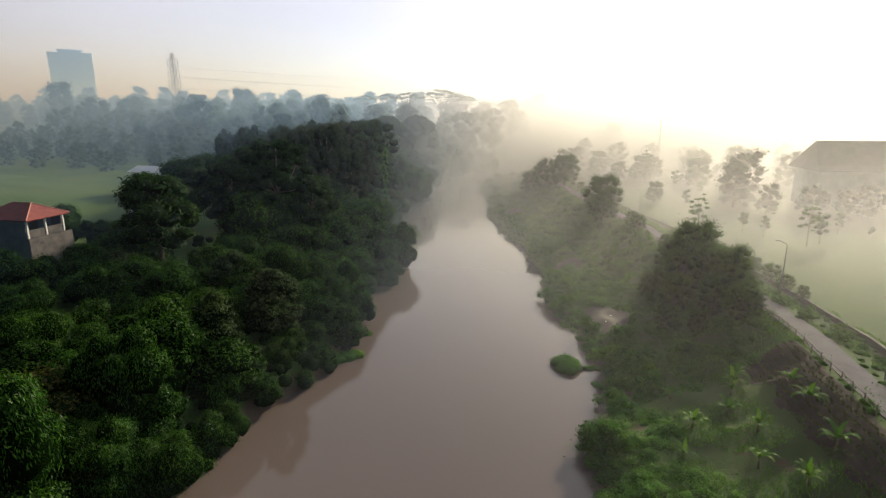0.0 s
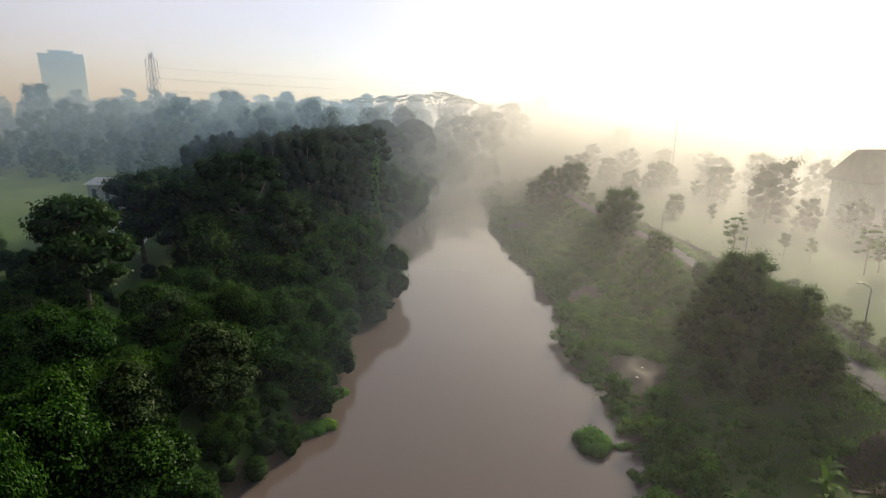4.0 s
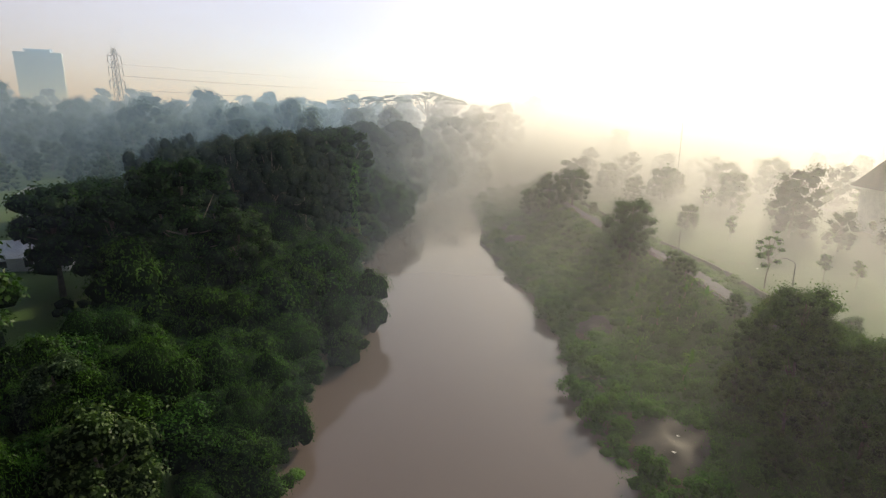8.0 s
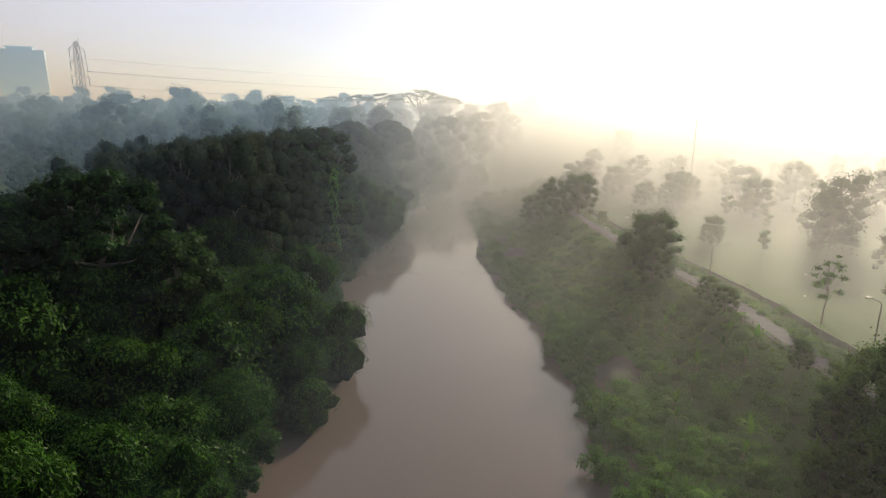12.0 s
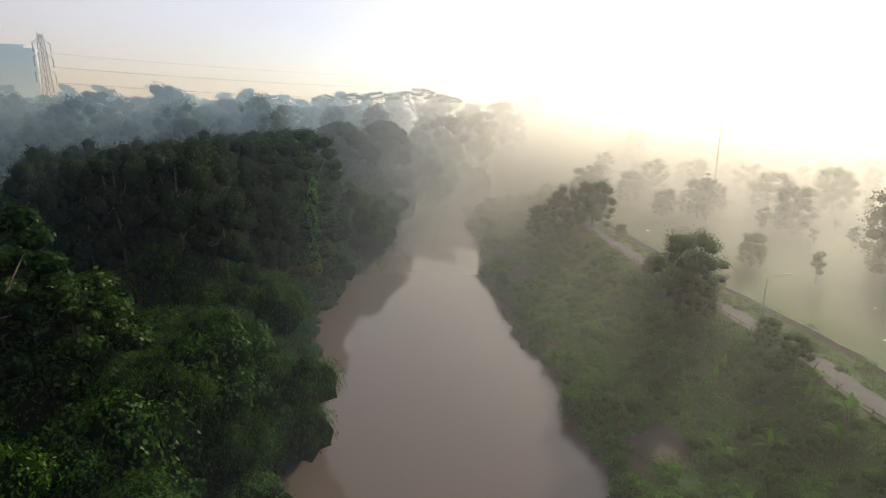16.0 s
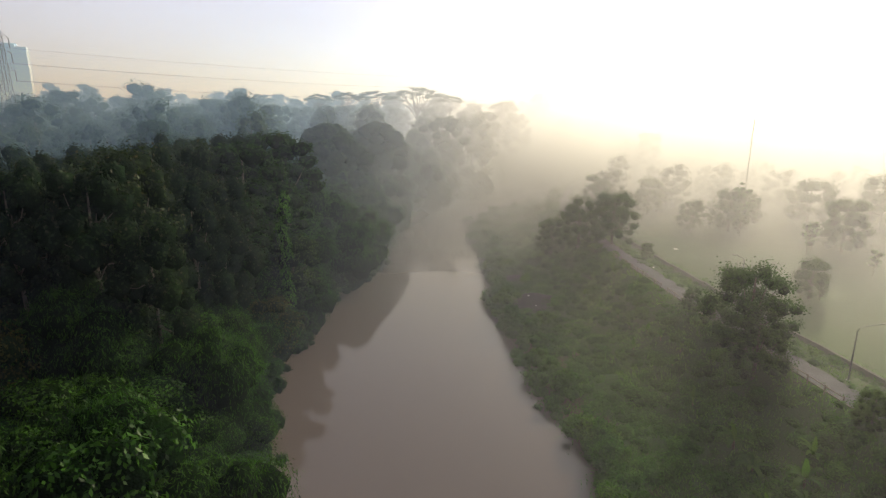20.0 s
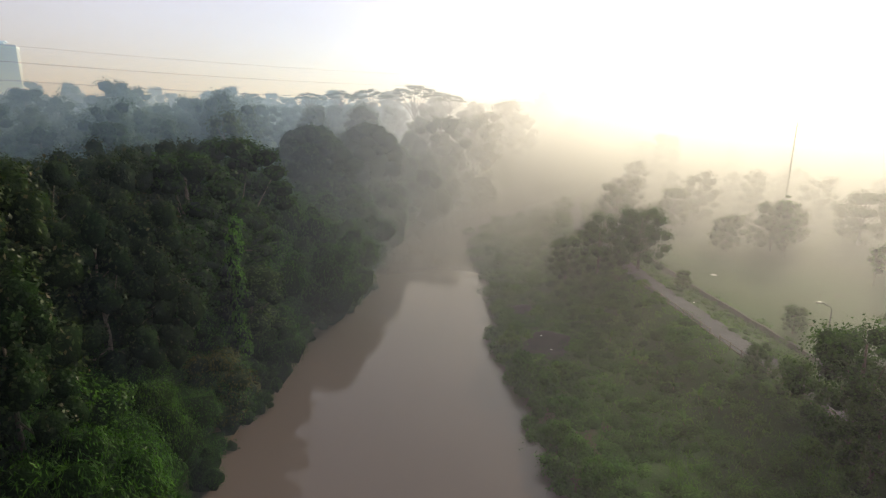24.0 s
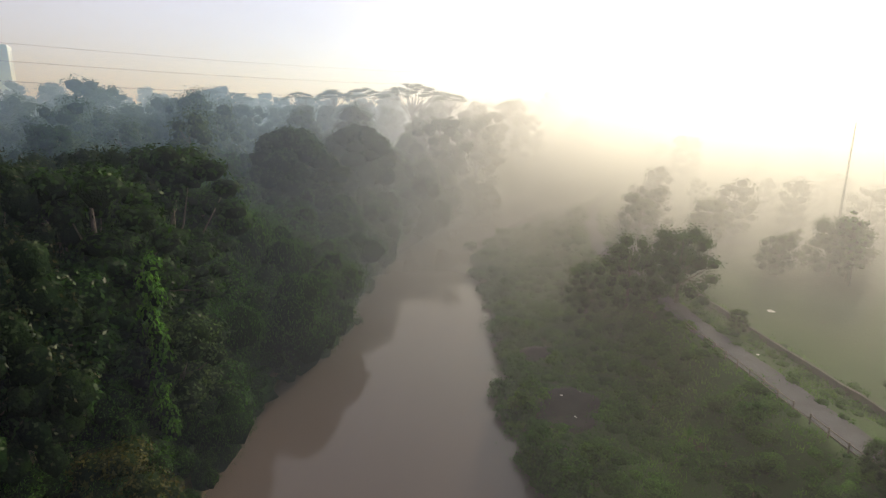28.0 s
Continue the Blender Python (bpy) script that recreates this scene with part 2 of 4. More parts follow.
# ---------------------------------------------------------------- the lie of the land
RIGHT_BANK = [(-60, 14), (20, 15.5), (50, 16), (56, 16.2), (61, 20.5), (69, 23.8), (78, 24), (88, 23.2), (101, 21.2), (113, 22.2), (124, 22.6), (130, 25), (134.5, 20.6),
              (143, 23), (150, 21.4), (166, 19.4), (182, 18.4), (197, 17.4), (213, 18.8), (223, 17.4), (234, 20.6), (250, 17.6), (269, 18.3), (288, 23.7), (313, 31.7), (350, 55), (420, 115), (520, 240)]
LEFT_BANK = [(-60, -36), (20, -32), (47, -29), (54, -27), (58, -24.6), (64, -21.8), (68, -20), (74, -17), (80, -16), (88, -15.5), (100, -16.5), (112, -16.2), (117, -12), (121, -12.2), (127, -11.8), (132, -13), (138, -13.4), (145, -14.3), (152, -17.5), (164, -18),
             (172, -16.8), (178, -15.2), (188, -16), (200, -14.8), (206, -11.5), (211, -9.4), (224, -9.6), (232, -11), (246, -10), (270, -5), (300, 6), (330, 18), (370, 38), (420, 80), (520, 200)]
ROAD_LINE = [(-60, 34), (20, 38), (36, 41), (53, 44.8), (60, 46), (68, 47.7), (90, 49), (110, 48.9), (125, 48.9), (135, 49.5), (150, 48.2), (171, 46.1), (180, 45.6), (191, 44.9), (200, 44.2), (238, 43.0), (248, 43.4), (272, 48), (300, 56), (360, 84), (520, 190)]
ROAD_HALF, ROAD_Z = 1.7, 8.3


def along(table, y):
    ys, xs = zip(*table)
    return np.interp(y, ys, xs)


def wobble(x, y, scale, k=0.0):
    return noise.noise(Vector((x / scale, y / scale, k)))


def bank_right(y):
    return float(along(RIGHT_BANK, y)) + 0.9 * wobble(0, y, 4.0, 3.0) + 0.5 * wobble(0, y, 1.7, 5.0)


def bank_left(y):
    return float(along(LEFT_BANK, y)) + 0.8 * wobble(0, y, 5.0, 9.0)


def height(x, y):
    """The ground's height."""
    r, l, road = bank_right(y), bank_left(y), float(along(ROAD_LINE, y))
    if x > (r + l) / 2:
        d = x - r
        if d < 0:
            return max(-2.5, d * 0.6)
        gap = max(road - ROAD_HALF - 1.0 - r, 8.0)
        u = d / gap
        z = float(np.interp(u, (0, 0.06, 0.2, 0.5, 0.75, 0.93, 1.0), (0.05, 0.9, 1.7, 2.9, 4.8, 7.9, ROAD_Z)))
        if u < 0.95:
            z += min(d, 2.5) * (0.26 * wobble(x, y, 3.2, 1.0) + 0.3 * wobble(x, y, 7.0, 2.0))
        if u > 1.0:
            e = x - road - ROAD_HALF
            z = float(np.interp(e, (0, 0.6, 2.5, 4.2, 8, 60, 400, 900), (ROAD_Z, ROAD_Z, ROAD_Z - 0.25, ROAD_Z - 0.7, ROAD_Z - 0.6, 8.5, 14, 20)))
            z += 0.25 * wobble(x, y, 14.0, 4.0) * min(1.0, max(0.0, e) / 4)
        return z
    d = l - x
    if d < 0:
        return max(-2.5, d * 0.6)
    z = float(np.interp(d, (0, 2, 8, 20, 40, 80, 200, 500), (0.05, 1.6, 4.6, 8.0, 11.0, 13.5, 20.0, 26.0)))
    z += float(np.interp(y, (120, 260, 400), (0, 2.5, 5))) * min(1.0, d / 30)
    return z + min(d, 4) * 0.2 * wobble(x, y, 9.0, 7.0)


def link_mesh(name, verts, faces, material, parent=None, label="", smooth=False):
    me = bpy.data.meshes.new(name)
    me.from_pydata([tuple(v) for v in verts], [], [tuple(f) for f in faces])
    me.update()
    if smooth:
        me.polygons.foreach_set("use_smooth", [True] * len(me.polygons))
    me.materials.append(material)
    ob = new(name, me)
    ob.parent = parent
    return tagged(ob, label)


def part(name, bm, material, parent=None, label="", smooth=False):
    me = bpy.data.meshes.new(name)
    bm.to_mesh(me)
    bm.free()
    if smooth:
        me.polygons.foreach_set("use_smooth", [True] * len(me.polygons))
    me.materials.append(material)
    ob = new(name, me)
    ob.parent = parent
    return tagged(ob, label)


def sheet(name, xs, ys, z_of, material):
    verts = [(x, y, z_of(x, y)) for y in ys for x in xs]
    n = len(xs)
    faces = [(j * n + i, j * n + i + 1, (j + 1) * n + i + 1, (j + 1) * n + i) for j in range(len(ys) - 1) for i in range(n - 1)]
    return link_mesh(name, verts, faces, material, smooth=True)


def ground_material():
    m, t, out = shader("ground")
    p = node(t, "ShaderNodeBsdfPrincipled", Roughness=0.95)
    p.inputs["Specular IOR Level"].default_value = 0.15
    grass = mixed(t, noise_of(t, 0.9, 6), (0.026, 0.056, 0.012), (0.052, 0.104, 0.021))
    grass = mixed(t, ramp(t, noise_of(t, 0.05, 3), [(0.4, (0, 0, 0)), (0.62, (1, 1, 1))]), grass, (0.056, 0.094, 0.026))
    soil = mixed(t, noise_of(t, 2.5, 8, 0.7), (0.045, 0.032, 0.022), (0.120, 0.088, 0.062))
    c = mixed(t, ramp(t, noise_of(t, 0.16, 6, 0.65), [(0.63, (0, 0, 0)), (0.74, (1, 1, 1))]), grass, soil)
    geo = t.nodes.new("ShaderNodeNewGeometry")
    sep = t.nodes.new("ShaderNodeSeparateXYZ")
    t.links.new(geo.outputs["Position"], sep.inputs[0])
    add = t.nodes.new("ShaderNodeMath")
    add.operation = "MULTIPLY_ADD"
    t.links.new(noise_of(t, 0.4, 5), add.inputs[0])
    add.inputs[1].default_value = -2.6
    t.links.new(sep.outputs["Z"], add.inputs[2])
    mud = ramp(t, add.outputs[0], [(0.0, (1, 1, 1)), (0.35, (0, 0, 0))])
    c = mixed(t, mud, c, soil)
    t.links.new(c, p.inputs["Base Color"])
    bp = node(t, "ShaderNodeBump", Strength=0.7, Distance=0.25)
    t.links.new(noise_of(t, 1.6, 8, 0.7), bp.inputs["Height"])
    t.links.new(bp.outputs[0], p.inputs["Normal"])
    t.links.new(p.outputs[0], out.inputs[0])
    return m


GROUND = ground_material()
xs = np.unique(np.r_[-3000, -1800, -1000, np.arange(-700, -160, 60), np.arange(-160, -48, 8), np.arange(-48, 74, 1.25), np.arange(74, 160, 8), np.arange(160, 700, 60), 1000, 1800, 3000])
ys = np.unique(np.r_[-1500, -600, -200, np.arange(-60, 30, 10), np.arange(30, 300, 1.25), np.arange(300, 520, 10), np.arange(520, 1000, 60), 1400, 2200, 3600])
tagged(sheet("ground", xs, ys, height, GROUND), "grassy and muddy river valley ground with banks", "ground", kind="structure")


def water_material():
    m, t, out = shader("river_water")
    p = node(t, "ShaderNodeBsdfPrincipled", Roughness=0.07, IOR=1.33)
    c = mixed(t, noise_of(t, 0.02, 4, 0.5, (2, 0.6, 1)), (0.082, 0.064, 0.057), (0.104, 0.083, 0.075))
    t.links.new(c, p.inputs["Base Color"])
    a, b = noise_of(t, 0.35, 3, 0.5, (1, 0.45, 1)), noise_of(t, 0.03, 4, 0.6, (1.5, 0.5, 1))
    bp = node(t, "ShaderNodeBump", Strength=0.10, Distance=0.12)
    t.links.new(mixed(t, b, (0, 0, 0), a), bp.inputs["Height"])
    t.links.new(bp.outputs[0], p.inputs["Normal"])
    rr = t.nodes.new("ShaderNodeMapRange")
    rr.inputs["To Min"].default_value, rr.inputs["To Max"].default_value = 0.03, 0.09
    t.links.new(b, rr.inputs[0])
    t.links.new(rr.outputs[0], p.inputs["Roughness"])
    t.links.new(p.outputs[0], out.inputs[0])
    return m


WATER = water_material()
rows_y = list(range(-60, 521, 10))
wv = [(along(table, y) + side, y, 0.0) for y in rows_y for table, side in ((LEFT_BANK, -3.5), (RIGHT_BANK, 3.5))]
wf = [(2 * i, 2 * i + 1, 2 * i + 3, 2 * i + 2) for i in range(len(rows_y) - 1)]
tagged(link_mesh("water", wv, wf, WATER), "calm brown river reflecting sky and trees", "river", kind="structure")


# ---------------------------------------------------------------- plants
def unit_ball(level):
    bm = bmesh.new()
    bmesh.ops.create_icosphere(bm, subdivisions=level, radius=1.0)
    bm.verts.ensure_lookup_table()
    v = np.array([tuple(p.co) for p in bm.verts])
    f = [tuple(p.index for p in face.verts) for face in bm.faces]
    bm.free()
    return v, f


BALLS = {level: unit_ball(level) for level in (1, 2)}


def crown_mesh(name, clumps, leaves, length, width, droop, material, seed, core=2, core_scale=0.78, upward=0.15, spread=0.16, heart=None, loose=0.4):
    """Clumps (centre, radii) of separate folded leaves round a lumpy heart of twigs and inner leaves, its default
    colour darkened for shade.
    """
    rng = np.random.default_rng(seed)
    c = np.array([q[0] for q in clumps], float)
    r = np.array([q[1] for q in clumps], float)
    area = r[:, 0] * r[:, 2] + r[:, 0] * r[:, 1]
    which = rng.choice(len(c), leaves, p=area / area.sum())
    d = rng.normal(size=(leaves, 3))
    d[:, 2] = np.where(d[:, 2] < -0.3, -d[:, 2], d[:, 2])
    d /= np.linalg.norm(d, axis=1)[:, None]
    far = 1.0 + spread * rng.normal(size=(leaves, 1)) - 0.05
    pos = c[which] + d * r[which] * far
    out = d / r[which]
    out /= np.linalg.norm(out, axis=1)[:, None]
    normal = out + loose * rng.normal(size=(leaves, 3)) + np.array([0, 0, upward])
    normal /= np.linalg.norm(normal, axis=1)[:, None]
    axis = np.cross(normal, rng.normal(size=(leaves, 3))) + np.array([0, 0, -droop]) + 0.4 * out
    axis -= normal * (axis * normal).sum(1)[:, None] * 0.7
    axis /= np.linalg.norm(axis, axis=1)[:, None]
    side = np.cross(axis, normal)
    ln = length * rng.uniform(0.6, 1.3, (leaves, 1))
    wd = width * rng.uniform(0.6, 1.3, (leaves, 1))
    sag = normal * ln * 0.12
    quad = np.stack([pos, pos + axis * ln * 0.45 + side * wd * 0.5 - sag, pos + axis * ln - sag, pos + axis * ln * 0.45 - side * wd * 0.5 - sag], 1).reshape(-1, 3)
    verts = [quad]
    faces = [(4 * i, 4 * i + 1, 4 * i + 2, 4 * i + 3) for i in range(leaves)]
    base = len(quad)
    bv, bf = BALLS[core]
    for centre, radii in zip(c, r):
        lump = 1.0 + 0.16 * rng.normal(size=(len(bv), 1))
        verts.append(centre + bv * radii * core_scale * lump)
        faces += [tuple(i + base for i in f) for f in bf]
        base += len(bv)
    me = bpy.data.meshes.new(name)
    me.from_pydata(np.concatenate(verts).tolist(), [], faces)
    me.polygons.foreach_set("use_smooth", [True] * len(me.polygons))
    me.polygons.foreach_set("material_index", [0] * leaves + [1] * (len(faces) - leaves))
    me.materials.append(material)
    me.materials.append(heart or SHADE_CORE)
    return me


def tube(verts, faces, line, radii, sides=7):
    """Adds a tapered tube along a line of points."""
    first = len(verts)
    for n, (p, rad) in enumerate(zip(line, radii)):
        p = Vector(p)
        ahead = (Vector(line[min(n + 1, len(line) - 1)]) - Vector(line[max(n - 1, 0)])).normalized()
        a = ahead.orthogonal().normalized()
        b = ahead.cross(a)
        for k in range(sides):
            w = 2 * math.pi * k / sides
            verts.append(p + (a * math.cos(w) + b * math.sin(w)) * rad)
    for n in range(len(line) - 1):
        for k in range(sides):
            i, j = first + n * sides + k, first + n * sides + (k + 1) % sides
            faces.append((i, j, j + sides, i + sides))
    faces.append(tuple(first + (len(line) - 1) * sides + k for k in range(sides)))
    faces.append(tuple(first + k for k in reversed(range(sides))))


def trunk_mesh(name, top, girth, clumps, seed, limbs=9, fork=0.45, sides=7):
    rng = random.Random(seed)
    verts, faces = [], []
    bend = [(rng.uniform(-0.3, 0.3), rng.uniform(-0.3, 0.3)) for _ in range(4)]
    spine = [Vector((0, 0, -0.8))] + [Vector((bend[k][0] * (k > 0), bend[k][1] * (k > 0), top * (k + 1) / 4 * 0.9)) for k in range(4)]
    tube(verts, faces, spine, [girth * 1.35, girth, girth * 0.8, girth * 0.6, girth * 0.3], sides)
    for centre, radii in clumps[:limbs]:
        c = Vector(centre)
        z = top * rng.uniform(fork, fork + 0.3)
        root = Vector((spine[2].x * z / top, spine[2].y * z / top, min(z, c.z)))
        mid = root.lerp(c, 0.5) + Vector((0, 0, -0.06 * top * rng.random()))
        tube(verts, faces, [root, mid, c], [girth * 0.42, girth * 0.28, girth * 0.1], 5)
    me = bpy.data.meshes.new(name)
    me.from_pydata([tuple(v) for v in verts], [], faces)
    me.polygons.foreach_set("use_smooth", [True] * len(me.polygons))
    me.materials.append(BARK)
    return me


PLANTS = {}


def keep(key, ob):
    PLANTS.setdefault(key, []).append([ob, False])


def put(key, x, y, size=1.0, turn=None, n=None, tall=1.0, z=None, lean=0.0):
    """Sets a plant of a kind on the ground."""
    kinds = PLANTS[key]
    slot = kinds[(random.randrange(len(kinds)) if n is None else n) % len(kinds)]
    turn = random.uniform(0, 360) if turn is None else turn
    z = height(x, y) if z is None else z
    m = pose(x, y, z, lean, 0, turn)
    wide, long = size, size * tall
    if not slot[1]:
        slot[1] = (wide, long)
        slot[0].matrix_basis = m @ Matrix.Diagonal((wide, wide, long, 1))
        return slot[0]
    wide, long = wide / slot[1][0], long / slot[1][1]  # a copy takes over the first one's size
    return copy_thing(slot[0], m @ Matrix.Diagonal((wide, wide, long, 1)))


def tree_kind(key, name, label, category, top, girth, clumps, leaves, length, width, droop, material, seed, group, core=2, limbs=9, fork=0.45, **more):
    tree = tagged(new(name), label, category, group)
    trunk, crown = new("trunk", trunk_mesh("trunk", top, girth, clumps, seed, limbs, fork, 5 if core == 1 else 7)), new("crown", crown_mesh("crown", clumps, leaves, length, width, droop, material, seed, core, **more))
    trunk.parent = crown.parent = tree
    keep(key, tree)


def round_clumps(rng, count, radius, low, high, size, flat=0.75, rim=0.85):
    """Clumps over the outside of an egg-shaped crown."""
    out = []
    for k in range(count):
        h = (k + 0.5) / count
        a = k * 2.399 + rng.uniform(-0.4, 0.4)
        wide = math.sin(math.pi * (0.24 + 0.62 * h)) ** 0.8
        rad = radius * wide * rng.uniform(rim - 0.25, rim + 0.12)
        s = size * rng.uniform(0.7, 1.25)
        out.append(((math.cos(a) * rad, math.sin(a) * rad, low + (high - low) * h + rng.uniform(-0.5, 0.5)), (s, s, s * flat)))
    for k in range(max(3, count // 5)):
        a, s = k * 2.399, size * rng.uniform(0.9, 1.3)
        out.append(((math.cos(a) * radius * 0.32, math.sin(a) * radius * 0.32, low + (high - low) * (0.35 + 0.5 * (k % 3) / 2)), (s, s, s * flat)))
    rng.shuffle(out)
    return out


def mound_clumps(rng, radius, high, count, size):
    out = [((0, 0, high * 0.3), (radius * 0.8, radius * 0.8, high * 0.5))]
    for k in range(count):
        a, h = rng.uniform(0, 6.283), rng.uniform(0.05, 1.0)
        rad = radius * math.cos(h * 1.45) * rng.uniform(0.75, 1.05)
        s = size * rng.uniform(0.65, 1.3)
        out.append(((math.cos(a) * rad, math.sin(a) * rad, high * math.sin(h * 1.5) * 0.86), (s, s, s * rng.uniform(0.65, 0.95))))
    return out


for k in range(3):  # big-leaved trees on the left bank
    rng = random.Random(40 + k)
    top = (18.0, 22.0, 17.0)[k]
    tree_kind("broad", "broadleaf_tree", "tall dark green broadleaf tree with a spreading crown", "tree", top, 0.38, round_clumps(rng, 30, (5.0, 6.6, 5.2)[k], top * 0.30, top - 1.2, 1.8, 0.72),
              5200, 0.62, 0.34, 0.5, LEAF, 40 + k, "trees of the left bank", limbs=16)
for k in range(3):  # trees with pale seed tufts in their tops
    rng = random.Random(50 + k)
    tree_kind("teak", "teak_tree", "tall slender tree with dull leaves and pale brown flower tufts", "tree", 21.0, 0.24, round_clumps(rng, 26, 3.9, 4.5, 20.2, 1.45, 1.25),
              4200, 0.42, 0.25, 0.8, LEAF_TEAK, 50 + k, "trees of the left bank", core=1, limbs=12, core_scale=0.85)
for k in range(2):  # grey-green pale tree
    rng = random.Random(56 + k)
    tree_kind("pale", "pale_leaved_tree", "grey-green tree with small pale leaves above the bank", "tree", 9.0, 0.22, round_clumps(rng, 24, 3.3, 1.6, 8.6, 1.3, 0.7),
              3800, 0.34, 0.19, 0.6, LEAF_PALE, 56 + k, "trees of the left bank", limbs=10)
for k in range(2):  # creeper-covered dome
    rng = random.Random(60 + k)
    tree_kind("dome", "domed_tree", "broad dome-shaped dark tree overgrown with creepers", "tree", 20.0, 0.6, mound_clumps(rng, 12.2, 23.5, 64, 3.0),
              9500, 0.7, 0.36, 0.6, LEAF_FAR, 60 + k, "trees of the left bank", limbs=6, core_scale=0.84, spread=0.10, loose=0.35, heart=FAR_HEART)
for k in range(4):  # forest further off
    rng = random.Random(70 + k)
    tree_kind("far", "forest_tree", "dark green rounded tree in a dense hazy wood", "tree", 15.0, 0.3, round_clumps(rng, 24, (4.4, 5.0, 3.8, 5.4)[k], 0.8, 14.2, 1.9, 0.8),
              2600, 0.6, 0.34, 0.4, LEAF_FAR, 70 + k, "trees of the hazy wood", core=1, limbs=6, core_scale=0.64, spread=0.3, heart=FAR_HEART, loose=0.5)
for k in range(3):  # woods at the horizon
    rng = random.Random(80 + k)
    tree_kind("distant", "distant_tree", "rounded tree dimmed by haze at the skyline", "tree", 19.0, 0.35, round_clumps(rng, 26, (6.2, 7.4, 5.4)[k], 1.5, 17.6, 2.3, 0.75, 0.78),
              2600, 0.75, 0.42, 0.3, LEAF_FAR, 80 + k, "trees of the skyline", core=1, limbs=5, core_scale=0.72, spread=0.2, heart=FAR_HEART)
for k in range(2):  # umbrella-shaped rain trees on the skyline
    rng = random.Random(90 + k)
    flat = [((math.cos(a) * r, math.sin(a) * r * 0.8, 29.0 - 0.026 * r * r + rng.uniform(-1.0, 0.8)), (w, w, 0.85)) for r, a, w in ((15.5 * math.sqrt((i + 0.3) / 34), i * 2.399, rng.uniform(1.7, 3.1)) for i in range(34))]
    rng.shuffle(flat)
    tree_kind("umbrella", "rain_tree", "tall umbrella-shaped rain tree with bare limbs at the skyline", "tree", 26.0, 0.6, flat,
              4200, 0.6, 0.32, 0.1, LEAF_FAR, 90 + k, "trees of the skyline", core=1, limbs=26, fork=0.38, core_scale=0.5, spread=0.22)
for k in range(3):  # trees on the right bank
    rng = random.Random(100 + k)
    tree_kind("bank", "riverside_tree", "leafy round-crowned tree standing beside the path", "tree", 8.6, 0.2, round_clumps(rng, 34, (3.8, 4.4, 3.4)[k], 0.9, 8.2, 1.05, 0.9),
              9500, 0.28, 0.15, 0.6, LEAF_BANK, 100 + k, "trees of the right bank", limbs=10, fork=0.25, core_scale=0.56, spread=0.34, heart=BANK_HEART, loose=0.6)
for k in range(3):  # young trees in the field
    rng = random.Random(110 + k)
    tree_kind("young", "young_tree", "thin young tree with a sparse crown in the grass field", "tree", 5.5, 0.08, round_clumps(rng, 7, 1.2, 2.6, 5.6, 0.65, 0.8),
              420, 0.40, 0.22, 0.4, LEAF_WEED, 110 + k, "young trees in the field", core=1, limbs=7, fork=0.4)
rng = random.Random(115)
tree_kind("gaunt", "sparse_tree", "tall sparse tree with thin tufts of leaves", "tree", 11.5, 0.13, round_clumps(rng, 16, 2.6, 4.5, 11.6, 0.62, 0.6),
          620, 0.5, 0.26, 0.4, LEAF_WEED, 115, "trees of the right bank", core=1, limbs=16, fork=0.4)

for k in range(6):  # mounds of creepers and bamboo over the left bank
    rng = random.Random(120 + k)
    fine = k % 2
    high = (5.6, 6.2, 6.4, 5.4, 4.6, 6.8)[k]
    lobes = mound_clumps(rng, 3.6, high, 9, 1.75) if fine else mound_clumps(rng, 3.7, high, 15, 1.3)
    me = crown_mesh("creeper_mound", lobes, 8000 if fine else 5000, 0.30 if fine else 0.30, 0.075 if fine else 0.17, 1.8 if fine else 0.8, LEAF_VINE, 120 + k, core=2, core_scale=0.8, spread=0.13 if fine else 0.17, heart=VINE_SHADE, loose=0.42, upward=0.3)
    keep("mound", tagged(new("creeper_mound", me), "rounded mound of bushes draped in bright green creepers" if not fine else "soft rounded thicket of drooping fine green leaves", "thicket", "thickets of the left bank"))
me = crown_mesh("creeper_mound", mound_clumps(random.Random(131), 3.4, 5.6, 19, 1.2), 3000, 0.31, 0.18, 0.9, LEAF_DRY, 131, core=1, core_scale=0.85)
keep("drying", tagged(new("creeper_mound", me), "rounded thicket draped in yellowing creepers", "thicket", "thickets of the left bank"))
for k in range(4):  # low shrubs and weeds
    rng = random.Random(140 + k)
    me = crown_mesh("shrub", mound_clumps(rng, 1.5, (1.5, 1.2, 1.8, 1.0)[k], 8, 0.55), 820, 0.27, 0.12, 0.5, LEAF_WEED, 140 + k, core=1, core_scale=0.7, heart=WEED_HEART)
    keep("shrub", tagged(new("shrub", me), "low tangled green shrub on the sloping bank", "shrub", "shrubs of the right bank"))
rng = random.Random(150)
vine = [((rng.uniform(-0.5, 0.5), rng.uniform(-0.5, 0.5), z), (0.8, 0.8, 0.9)) for z in np.arange(1.0, 14.0, 1.0)]
keep("column", tagged(new("hanging_creeper", crown_mesh("hanging_creeper", vine, 1300, 0.36, 0.22, 1.2, LEAF_WEED, 150, core=1, core_scale=0.7)), "bright green creeper climbing a tall trunk", "creeper", "trees of the left bank"))


